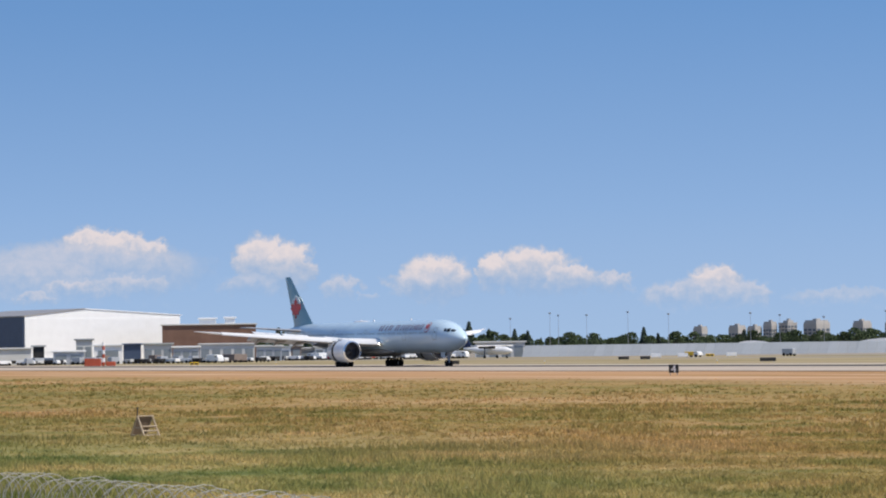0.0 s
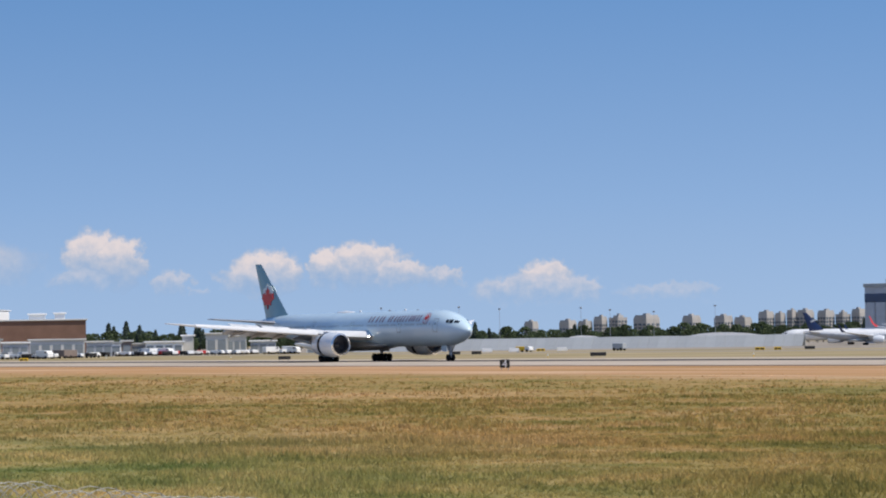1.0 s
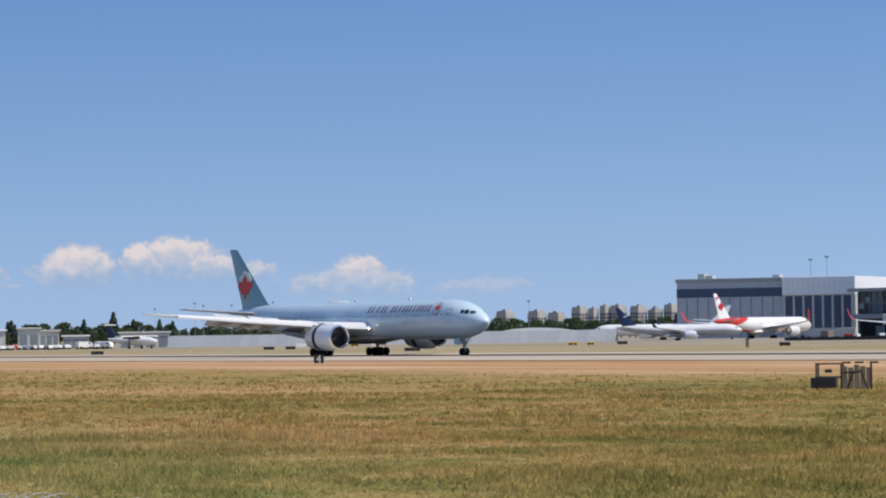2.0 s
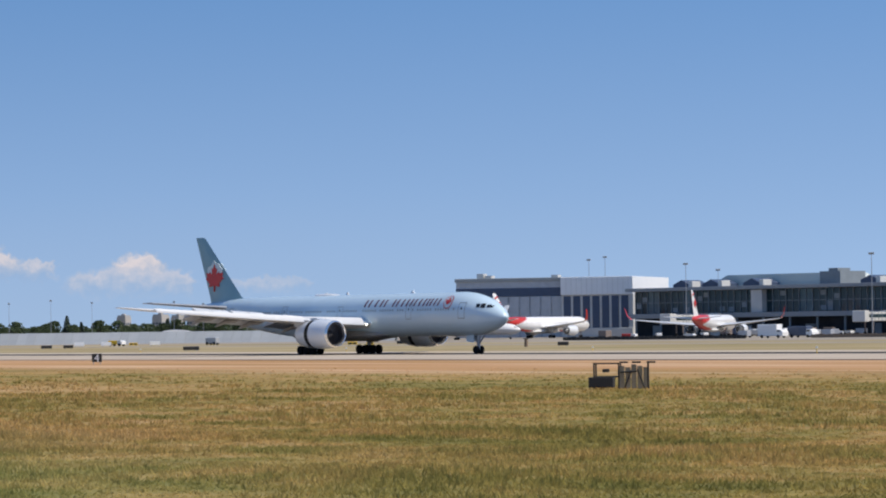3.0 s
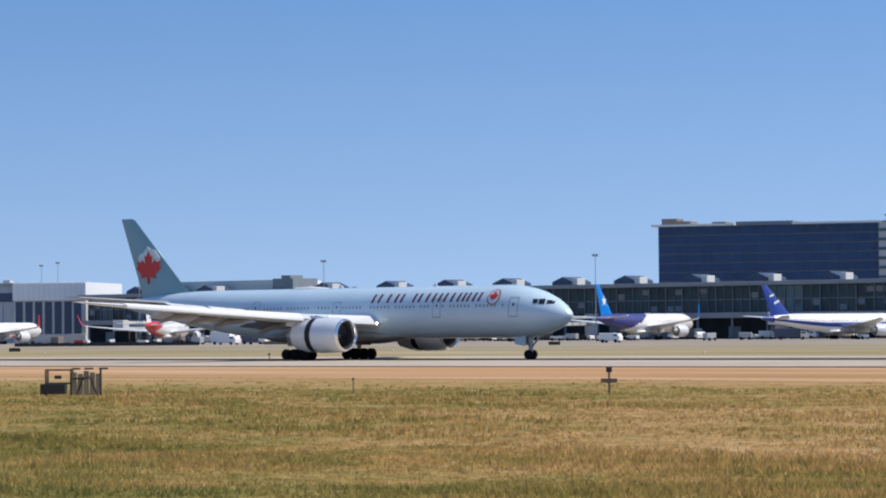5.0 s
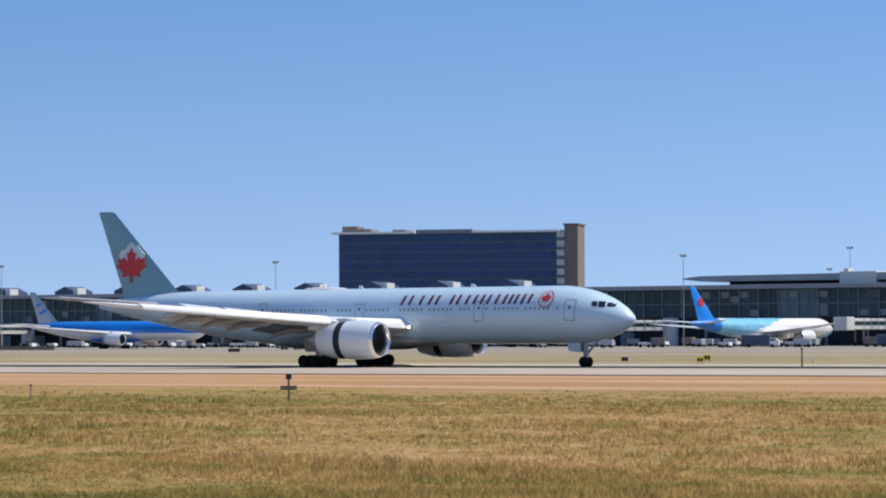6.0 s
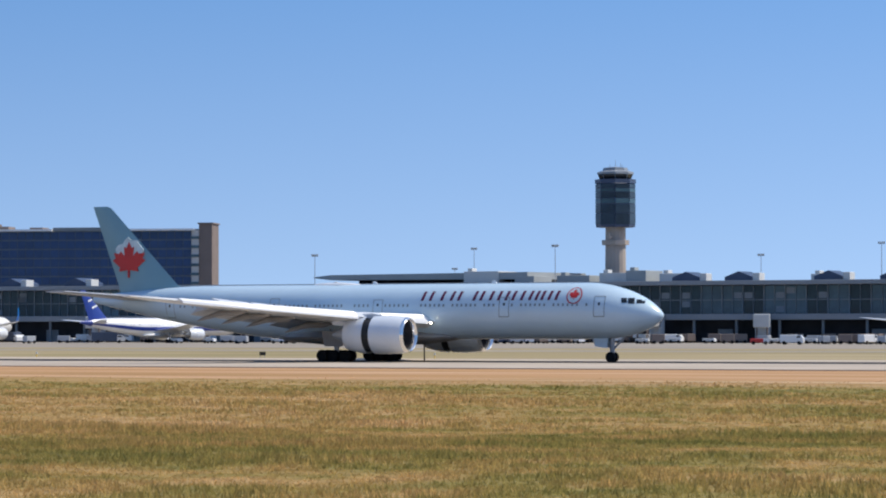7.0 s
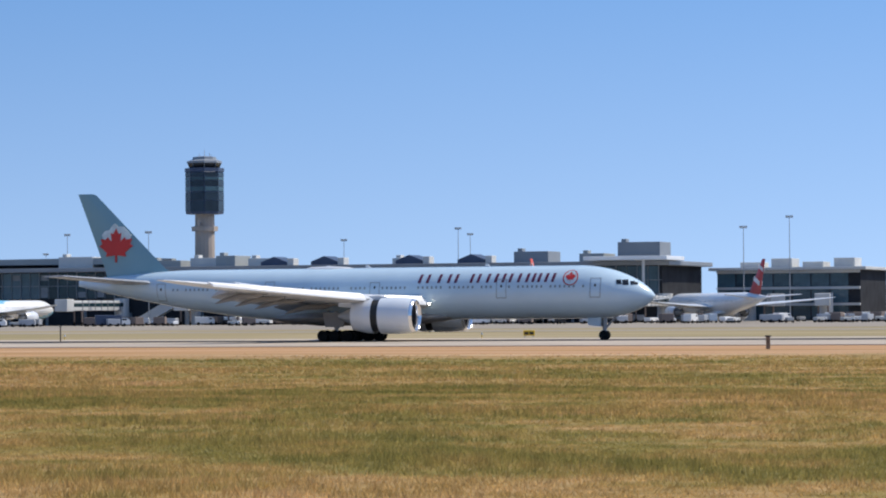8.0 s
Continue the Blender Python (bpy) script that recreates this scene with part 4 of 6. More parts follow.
# ---- control tower ----
def control_tower():
    root = thing("control_tower", "control tower with dark green glass cab on a tan concrete shaft", "control tower", pose(-341.4, 789.5, 0) @ Matrix.Diagonal((1, 1, 1.028, 1)))

    def oct_ring(r, z, n=8, tw=22.5):
        return [(r * math.cos(radians(tw + 360 * j / n)), r * math.sin(radians(tw + 360 * j / n)), z) for j in range(n)]
    bm = bmesh.new()
    loft(bm, [oct_ring(3.2, 0, 16), oct_ring(2.9, 32.5, 16)])
    part("shaft", bm, M["tower_concrete"], root)
    bm = bmesh.new()
    loft(bm, [oct_ring(3.9, 27.2), oct_ring(4.0, 28.6)])
    part("collar", bm, M["tower_concrete"], root)
    bm = bmesh.new()
    loft(bm, [oct_ring(5.6, 32.2), oct_ring(5.7, 32.8), oct_ring(5.7, 44.4), oct_ring(5.2, 45.0)])
    part("cab_body", bm, M["bandblue"], root)
    for z0, z1, mm in ((33.0, 36.0, "towerglass"), (36.2, 38.6, "towerglass"), (38.9, 40.2, "towerteal"), (40.4, 42.0, "towerglass"), (42.2, 43.0, "towerteal"), (43.2, 44.3, "towerglass")):
        for j in range(8):
            a, b = Vector(oct_ring(5.75, 0)[j]), Vector(oct_ring(5.75, 0)[(j + 1) % 8])
            bm = bmesh.new()
            aa, bb = a.lerp(b, 0.03), a.lerp(b, 0.97)
            o = (aa + bb).normalized() * 0.1
            v = [bm.verts.new(q) for q in (aa + Vector((0, 0, z0)), bb + Vector((0, 0, z0)), bb + Vector((0, 0, z1)), aa + Vector((0, 0, z1)))]
            v2 = [bm.verts.new(q.co + o) for q in v]
            bm.faces.new(v2)
            bm.faces.new(v[::-1])
            for i in range(4):
                bm.faces.new((v[i], v[(i + 1) % 4], v2[(i + 1) % 4], v2[i]))
            part("pane", bm, M[mm], root)
    bm = bmesh.new()
    loft(bm, [oct_ring(4.1, 44.9), oct_ring(5.0, 47.2)])
    part("visual_cab", bm, M["glass"], root, "outward-leaning dark cab glazing")
    bm = bmesh.new()
    loft(bm, [oct_ring(5.3, 47.15), oct_ring(5.25, 47.75), oct_ring(3.6, 48.3), oct_ring(3.5, 49.0), oct_ring(0.6, 49.3)])
    part("roof", bm, M["fascia"], root)
    # gallery rail below the cab, dish arms on the shaft
    bm = bmesh.new()
    loft(bm, [oct_ring(5.95, 44.6), oct_ring(5.95, 45.7), oct_ring(5.85, 45.7), oct_ring(5.85, 44.6)], False)
    part("gallery_rail", bm, M["bandblue"], root)
    for j in range(8):
        bm = bmesh.new()
        a = Vector(oct_ring(4.15, 44.9)[j])
        cyl(bm, a, Vector(oct_ring(5.05, 47.2)[j]), 0.09, n=6)
        part("cab_mullion", bm, M["mullion"], root)
    for y in (-3.6, 3.6):
        bm = bmesh.new()
        cyl(bm, (0, y * 0.7, 29.4), (0, y * 1.35, 29.4), 0.22, n=8)
        cyl(bm, (0, y * 1.3, 28.7), (0, y * 1.3, 30.3), 0.4, n=8)
        part("aerial_arm", bm, M["tower_concrete"], root)
    for x, y, h in ((0, 0, 51.2), (1.4, 0.6, 50.4), (-1.8, 0.3, 50.2), (2.6, -1, 49.8)):
        bm = bmesh.new()
        cyl(bm, (x, y, 48.2), (x, y, h), 0.12, 0.05, 6)
        part("aerial", bm, M["metal"], root)


control_tower()


# ---- hangars and low buildings ----
def hangar_blue():
    m, w = span(-49.59, 1100, -46.25, 1080)
    root = thing("hangar", "grey aircraft hangar with a navy band and a white annex", "hangar", m)
    a = w * 0.60
    for n_, x0, x1, y0, z0, z1, mm in (("wall", 0, a, 0.3, 0, 20.9, "silver"), ("navy_band", 0, a, 0.0, 14.6, 17.6, "bandblue"), ("parapet", -0.4, a + 0.4, -0.1, 19.9, 21.2, "roofgrey"),
                                       ("annex", a + 0.4, w, -2.4, 0, 20.9, "panel"), ("annex_fascia", a + 0.3, w + 0.1, -3.2, 14.8, 21.1, "white"), ("annex_base", a + 0.5, w - 0.1, -2.9, 0, 3.0, "panel")):
        bm = bmesh.new()
        box(bm, x0, x1, y0, 45, z0, z1)
        part(n_, bm, M[mm], root, bevel=0.1)
    for k in range(10):
        bm = bmesh.new()
        box(bm, a * k / 10 + 0.3, a * (k + 1) / 10 - 0.3, -0.1, 0.25, 0, 14.4)
        part("door_leaf", bm, M["silver"], root)
    for k in range(7):
        bm = bmesh.new()
        x = a + 1.2 + (w - a - 2) * k / 7
        box(bm, x, x + (w - a) / 7 - 1.2, -2.62, -2.45, 3.2, 14.4)
        part("tall_window", bm, M["bandblue"], root)
    for k in range(1, 14):
        bm = bmesh.new()
        x = a + 0.4 + (w - a) * k / 14
        box(bm, x - 0.05, x + 0.05, -3.24, -3.2, 15.0, 20.9)
        part("sheet_joint", bm, M["panel"], root)
    for x, z in ((6, 23), (9, 22.3), (a - 6, 22.2)):
        bm = bmesh.new()
        box(bm, x, x + 2.5, 6, 10, 21, z)
        part("roof_vent", bm, M["panel"], root)


hangar_blue()


def hangar_white():
    m, w = span(-68.32, 1128, -65.46, 1160)
    root = thing("hangar", "large white gabled hangar with its shaded side painted dark", "hangar", m)
    k = 0.38 * w
    bm = bmesh.new()
    prism(bm, [(0, 0), (w, 0), (w, 16.9), (k, 19.3), (0, 16.8)], 0, 60)
    part("hall", bm, M["white"], root, "bright white sheet-metal front")
    # the side away from the sun: its shade is put into a dark sheet
    bm = bmesh.new()
    box(bm, -0.5, -0.1, 0.5, 60, 0, 16.6)
    part("side_wall", bm, M["bandblue"], root, "dark blue sheet painted for the shaded side")
    bm = bmesh.new()
    prism(bm, [(-0.8, 16.7), (k, 19.3), (k, 19.65), (-0.8, 17.0)], -0.3, 61)
    part("roof_slope", bm, M["under"], root, "dark left roof slope")
    bm = bmesh.new()
    prism(bm, [(k, 19.3), (w + 0.8, 16.8), (w + 0.8, 17.1), (k, 19.65)], -0.3, 61)
    part("roof_slope", bm, M["white"], root)
    n = 18
    for j in range(n):
        bm = bmesh.new()
        box(bm, w * j / n + 0.004, w * (j + 1) / n - 0.004, -0.14, 0.0, 3.5, 15.9)
        part("wall_panel", bm, M["white"], root)


hangar_white()


def shed(label, b0, b1, reach, z, wall, roof="panel", depth=14, doors=0, base=0.0, turn=0.0):
    m, w = span(b0, reach, b1, reach + turn)
    root = thing("shed", label, "building", m)
    bm = bmesh.new()
    z = base + (z - base) * 0.82
    box(bm, 0, w, 0, depth, base, z - 0.5)
    part("wall", bm, M[wall], root)
    bm = bmesh.new()
    box(bm, -0.6, w + 0.6, -0.7, depth + 0.5, z - 0.5, z)
    part("roof", bm, M[roof], root, bevel=0.08)
    for k in range(doors):
        c = w * (k + 0.5) / doors
        bm = bmesh.new()
        box(bm, c - 0.36 * w / doors, c + 0.36 * w / doors, -0.12, 0.0, 0, 0.68 * z)
        part("door", bm, M["mullion"], root)
    return root


def lens(t0_bearing, px):
    return t0_bearing + math.degrees(math.atan((px - 784) / 5431.0))


L0, L15 = -60.58, -55.76
brown = shed("long brown brick building with a pale roof edge", -65.79, -64.05, 1110, 16.0, "brick", "panel", 30, 0)
shed("low pale canopy building with dark open bays", lens(L0, 355), lens(L0, 452), 1040, 7.2, "panel", "panel", 14, 5)
shed("white plant enclosure on a brick building", lens(L0, 355), lens(L0, 384), 1122, 15.9, "white", "white", 6, 0, 13.1)
shed("white plant enclosure on a brick building", lens(L0, 400), lens(L0, 418), 1122, 16.2, "white", "white", 6, 0, 13.1)
for a, b, r, z, w_, rf, d, lab in (
        (0, 57, 900, 6.2, "panel", "panel", 0, "long pale single-storey shed"), (60, 80, 905, 7.0, "darkwall", "roofgrey", 0, "small dark shed by the apron"),
        (96, 150, 890, 5.0, "silver", "white", 2, "low shed with a white roof"), (136, 165, 930, 9.2, "panel", "fascia", 2, "pale equipment building by the apron"),
        (168, 218, 900, 7.0, "white", "white", 1, "white flat-roofed shed by the apron"), (220, 251, 900, 7.2, "bandblue", "bandblue", 0, "dark blue cabin block by the apron"),
        (256, 306, 900, 7.2, "panel", "roofgrey", 3, "grey service building with dark doors"), (308, 354, 900, 6.0, "silver", "white", 3, "silver low building with a white roof"),
        (455, 500, 960, 6.0, "silver", "panel", 3, "low grey workshop with dark doors"), (842, 930, 1010, 6.4, "panel", "panel", 4, "pale low workshop with dark doors")):
    shed(lab, lens(L0, a), lens(L0, b), r, z, w_, rf, 12, d)
for a, b, r, z, w_, rf, d, lab in (
        (35, 55, 1000, 5.6, "white", "roofgrey", 1, "small white cabin by the car park"), (56, 74, 1000, 6.2, "stone", "panel", 1, "small tan cabin by the car park"), (70, 98, 1005, 5.0, "panel", "panel", 1, "pale cabin by the car park"),
        (98, 165, 1000, 5.6, "white", "white", 4, "white flat-roofed hall by the car park"), (164, 184, 1010, 8.0, "panel", "white", 0, "pale stacked cabin by the car park"),
        (206, 244, 1000, 8.6, "panel", "panel", 2, "grey concrete service block with dark doors"), (244, 278, 1003, 7.6, "panel", "panel", 3, "grey concrete annex with dark windows"),
        (285, 330, 1020, 5.4, "silver", "white", 3, "low building with a white roof"), (0, 36, 1015, 5.4, "bandblue", "roofgrey", 2, "dark low shed by the car park")):
    shed(lab, lens(L15, a), lens(L15, b), r, z, w_, rf, 12, d)

# long white vault roofs behind the wall
for a, b, r, z in ((845, 908, 1120, 4.4), (1062, 1186, 1060, 4.7)):
    m, w = span(lens(L15, a), r, lens(L15, b), r)
    bm = bmesh.new()
    prism(bm, [(0, 0), (w, 0), (w, z - 1.0), (w * 0.8, z - 0.35), (w * 0.6, z - 0.08), (w * 0.45, z), (w * 0.3, z - 0.1), (w * 0.14, z - 0.4), (0, z - 1.0)], 0, 20)
    solid("storage_tent", bm, M["white"], "long low white fabric storage hall", "tent", m)


# blast wall
def blast_wall():
    m, w = span(-59.1, 1000, -50.75, 955)
    root = thing("blast_wall", "long grey panelled blast wall beside the apron", "wall", m, kind="structure")
    n = 48
    bm = bmesh.new()
    box(bm, 0.02, w / n - 0.02, 0, 0.2, 0, 5.0)
    p = part("panel", bm, M["wallgrey"], root)
    p.matrix_basis = pose(0, 0, 0, -42)
    for k in range(1, n):
        share(p, root, pose(k * w / n, (k % 3) * 0.05, 0, -(42 + 0.4 * (k * 7 % 3))))
    bm = bmesh.new()
    box(bm, 0, w, 4.2, 4.6, 0, 3.6)
    part("backing", bm, M["roofgrey"], root)


blast_wall()


# ---- far apartment towers ----
def apartment(b0, b1, z, seed):
    """A tower turned so that one face takes the sun; windows and balconies floor by floor on both faces that show."""
    rnd = random.Random(seed)
    z = z * 0.9 + rnd.uniform(-2.0, 1.0)
    m, w = span(b0, 2600, b1, 2600)
    side = w / 1.38
    turn = -rnd.choice((33, 40, 46))
    root = thing("apartment_tower", "distant tan concrete apartment tower with blue-grey glazing", "apartment building", m @ Matrix.Translation((w / 2, 10, 0)) @ Matrix.Rotation(radians(turn), 4, "Z"), "far apartment towers")
    h = side / 2
    bm = bmesh.new()
    box(bm, -h, h, -h, h, 0, z - 3.2)
    part("wall", bm, M["apt"], root)
    steps = ((0.98, 1.8), (0.88, 3.4), (0.3, 4.8)) if seed % 3 else ((1.04, 0.8), (0.55, 2.6), (0.22, 4.2))
    z0 = z - 3.2
    for k, (q, dz) in enumerate(steps):
        bm = bmesh.new()
        ox = rnd.uniform(-0.12, 0.12) * side * (1 - min(q, 1))
        box(bm, -h * q + ox, h * q + ox, -h * q, h * q, z0, z - 3.2 + dz)
        z0 = z - 3.2 + dz
        part("upper_storey" if k < 2 else "roof_house", bm, M["apt"], root)
    fl = int((z - 3.6) / 3.0)
    bm = bmesh.new()
    box(bm, -0.11 * side, 0.11 * side, -0.25, 0.0, 0.5, 2.6)
    pane = part("window", bm, M["aptglass"], root)
    bm = bmesh.new()
    box(bm, -0.12 * side, 0.12 * side, -1.1, 0.0, 0, 0.9)
    balc = part("balcony", bm, M["apt"], root)
    for f in range(1, fl):
        for c in (-0.34, 0.0, 0.34):
            share(pane, root, pose(c * side, -h, f * 3.0), "window")
            share(pane, root, pose(-h, c * side, f * 3.0, 0, 0, -90), "window")
            share(pane, root, pose(h, c * side, f * 3.0, 0, 0, 90), "window")
        share(balc, root, pose(0.0, -h, f * 3.0), "balcony")
        share(balc, root, pose(h, 0.0, f * 3.0, 0, 0, 90), "balcony")
    for o in (pane, balc):
        bpy.data.objects.remove(o)
    return root


for a, b, z in ((1228, 1254, 21.5), (1291, 1322, 20.5), (1324, 1350, 20), (1352, 1377, 24.5), (1380, 1412, 25.0), (1424, 1470, 26.0), (1511, 1544, 24.5)):
    apartment(lens(L0, a), lens(L0, b), z, a)
for a, b, z in ((1106, 1139, 23), (1141, 1173, 21.5), (1184, 1212, 26), (1213, 1232, 24.5), (1234, 1252, 25.5), (1252, 1282, 26), (1288, 1318, 25), (1320, 1346, 26.5), (1348, 1374, 25.5)):
    apartment(lens(L15, a), lens(L15, b), z, a)


# ---- trees ----
def tree_kind(name, label, conifer, h, seed):
    rnd = random.Random(seed)
    root = thing(name, label, "tree", group="tree belt behind the airfield")
    bm = bmesh.new()
    cyl(bm, (0, 0, 0), (0.1, 0, h * 0.5), h * 0.03, h * 0.012, 6)
    for k in range(5):
        a = rnd.uniform(0, 6.28)
        z = h * rnd.uniform(0.25, 0.6)
        cyl(bm, (0, 0, z), (math.cos(a) * h * 0.16, math.sin(a) * h * 0.16, z + h * 0.14), h * 0.01, h * 0.004, 5)
    part("trunk", bm, M["bark"], root)
    bm = bmesh.new()
    for k in range(330):
        if conifer:
            z = h * (0.08 + 0.92 * rnd.random() ** 0.9)
            r = (h - z) * 0.30 * rnd.uniform(0.35, 1.1) + 0.1
        else:
            z = h * (0.22 + 0.78 * rnd.random())
            e = max(0.05, 1 - ((z - 0.6 * h) / (0.42 * h)) ** 2)
            r = h * 0.40 * math.sqrt(e) * rnd.uniform(0.3, 1.08)
        a = rnd.uniform(0, 6.283)
        c = Vector((r * math.cos(a), r * math.sin(a), z))
        s_ = h * rnd.uniform(0.035, 0.075)
        q = Euler((rnd.uniform(-1, 1), rnd.uniform(-1, 1), rnd.uniform(0, 6))).to_matrix()
        v = [bm.verts.new(c + q @ Vector(p) * s_) for p in ((1, 0.2, -0.4), (-0.5, 0.9, -0.3), (-0.6, -0.8, -0.4), (0.1, 0, 0.9))]
        for t in ((0, 1, 2), (0, 1, 3), (1, 2, 3), (2, 0, 3)):
            bm.faces.new([v[i] for i in t])
    part("crown", bm, M["leafdark"] if conifer else M["leaf"], root)
    return root


KINDS = [tree_kind("conifer", "dark green pointed conifer in the far tree belt", True, 17, 1), tree_kind("conifer", "dark green pointed conifer in the far tree belt", True, 13, 2),
         tree_kind("broadleaf_tree", "dull green rounded broadleaf tree in the far belt", False, 11, 3), tree_kind("broadleaf_tree", "dull green rounded broadleaf tree in the far belt", False, 9, 4),
         tree_kind("poplar", "tall narrow dark tree in the far belt", True, 15, 5)]
rnd = random.Random(11)
used = [False] * len(KINDS)
b = -66.2
while b < -49.4:
    for row in range(2):
        k = rnd.choice((2, 1, 2, 2, 3, 3, 3, 2, 3, 1, 0, 2, 3, 2, 4))
        if b > -58.6 and k in (0, 1, 4) and rnd.random() < 0.8:
            k = rnd.choice((2, 3))
        reach = 1320 + 170 * row + rnd.uniform(-40, 40)
        p = at(b + rnd.uniform(-0.06, 0.06), reach)
        sc = rnd.uniform(0.7, 1.1) * (0.85 if b < -58.8 else 0.76)
        mm = Matrix.Translation(p) @ Matrix.Rotation(rnd.uniform(0, 6.28), 4, "Z")
        if used[k]:
            o = copy_thing(KINDS[k], mm)
        else:
            o, used[k] = KINDS[k], True
            o.matrix_world = mm
        o.scale = (sc, sc, sc)
    b += 0.135 + rnd.uniform(-0.04, 0.05)


# ---- parked airliners ----
def two_tone(split):
    """First material above the split of the height, second below."""
    return lambda x, a: 0 if math.sin(2 * math.pi * a) > split else 1


BARS = [(-0.9, -0.25), (-0.55, -0.25), (-0.55, 0.25), (-0.9, 0.25)]
STAR = [(math.cos(math.pi / 2 + math.pi * k / 5) * (1 if k % 2 == 0 else 0.42), math.sin(math.pi / 2 + math.pi * k / 5) * (1 if k % 2 == 0 else 0.42)) for k in range(10)]
CIRCLE = [(math.cos(2 * math.pi * k / 18), math.sin(2 * math.pi * k / 18)) for k in range(18)]
SLASH = [(-1.0, -0.5), (0.9, 0.25), (0.6, 0.75), (-1.15, 0.05)]
LOW = [(-1.3, -0.9), (1.5, -0.9), (0.9, 0.1), (-1.2, 0.4)]

airliner("parked_airliner", "silver-grey airliner with a dark navy tail parked on the apron", pose(*at(-49.58, 945).xy, 0.02, 0, 0, 47), (two_tone(0.1), [M["white"], M["silver"]]), 0.53, 0.61, 0.56, 0.52, fin=M["navy"], winglet=M["navy"],
         tail_art=(("tail_stripe", SLASH, -29.5, 13.5, 1.6, M["panel"]),))
airliner("parked_airliner", "white airliner parked beyond the silver one", pose(*at(-49.85, 1010).xy, 0.02, 0, 0, 226), plain(M["white"]), 0.62, 0.7, 0.6, 0.5, fin=M["white"])
rear_red = (lambda x, a: 1 if x < -18 + 7 * math.sin(2 * math.pi * a) else (1 if math.sin(2 * math.pi * a) < -0.75 and x < 20 else 0), [M["white"], M["red"]])
airliner("parked_airliner", "white airliner with red rear fuselage and leaf-painted tail", pose(-744.5, 670, 0.02, 0, 0, 103), rear_red, 0.74, 0.81, 0.80, 0.74, fin=M["white"], winglet=M["red"],
         tail_art=(("tail_leaf", LEAF, -31.0, 12.6, 2.3, M["red"]), ("tail_stripe", SLASH, -33.4, 16.3, 1.1, M["red"])))
airliner("parked_airliner", "white airliner with a red tail, parked nose to the terminal", pose(-652.7, 656.6, 0.02, 0, 0, 122), rear_red, 0.74, 0.81, 0.77, 0.72, fin=M["white"], winglet=M["red"],
         tail_art=(("tail_leaf", LEAF, -31.0, 12.6, 2.3, M["red"]), ("tail_stripe", SLASH, -33.4, 16.3, 1.1, M["red"])))
airliner("parked_airliner", "bright blue and white wide-body airliner on the apron", pose(-539, 647, 0.02, 0, 0, 4), (two_tone(-0.25), [M["blue"], M["white"]]), 0.80, 0.91, 0.86, 0.9, fin=M["silver"],
         tail_art=(("tail_bar", SLASH, -29.8, 11.6, 1.6, M["blue"]), ("tail_bar", SLASH, -31.6, 14.0, 1.2, M["blue"])))
violet_rear = (lambda x, a: 1 if x < -8 + 9 * math.sin(2 * math.pi * a) else 0, [M["white"], M["violet"]])
airliner("parked_airliner", "white airliner with violet rear and star-painted blue tail", pose(-503.4, 695, 0.02, 0, 0, 91), violet_rear, 0.63, 0.91, 0.85, 0.72, fin=M["blue"], winglet=M["blue"],
         tail_art=(("tail_star", STAR, -30.6, 12.8, 1.9, M["white"]),))
airliner("parked_airliner", "white airliner with blue cheat line and dark blue tail", pose(-429.8, 682.5, 0.02, 0, 0, 71), (lambda x, a: 1 if -0.45 < math.sin(2 * math.pi * a) < -0.1 or x < -30 else 0, [M["white"], M["deepblue"]]), 0.75, 0.81, 0.775, 0.76, fin=M["deepblue"],
         tail_art=(("tail_bar", SLASH, -29.6, 12.4, 1.2, M["white"]), ("tail_bar", SLASH, -31.6, 14.6, 1.0, M["white"])))
airliner("parked_airliner", "pale aqua airliner with a blue tail, parked at a gate", pose(-361.7, 687, 0.02, 0, 0, 79), (lambda x, a: 1 if x < -22 else (2 if math.sin(2 * math.pi * a + 0.09 * x) > 0.25 else 0), [M["white"], M["blue"], M["aqua"]]), 0.77, 0.93, 0.825, 0.92, fin=M["blue"],
         tail_art=(("tail_patch", CIRCLE, -31.0, 13.4, 1.3, M["red"]),))
airliner("parked_airliner", "white wide-body airliner with an orange-red tail at a gate", pose(-199.5, 691, 0.02, 0, 0, 91), plain(M["white"]), 0.86, 1.0, 0.89, 0.95, fin=M["orange"],
         tail_art=(("tail_patch", [(-0.9, -1.0), (-0.3, -1.0), (-1.2, 1.3), (-1.45, 1.2)], -32.4, 14.5, 1.9, M["white"]),))
airliner("parked_airliner", "white airliner with a red and white swept tail at a pier", pose(-161, 699, 0.02, 0, 0, 127), plain(M["white"]), 0.82, 0.95, 0.86, 0.9, fin=M["red"],
         tail_art=(("tail_stripe", SLASH, -30.2, 11.6, 2.2, M["white"]), ("tail_stripe", SLASH, -33.0, 15.4, 1.7, M["white"])))


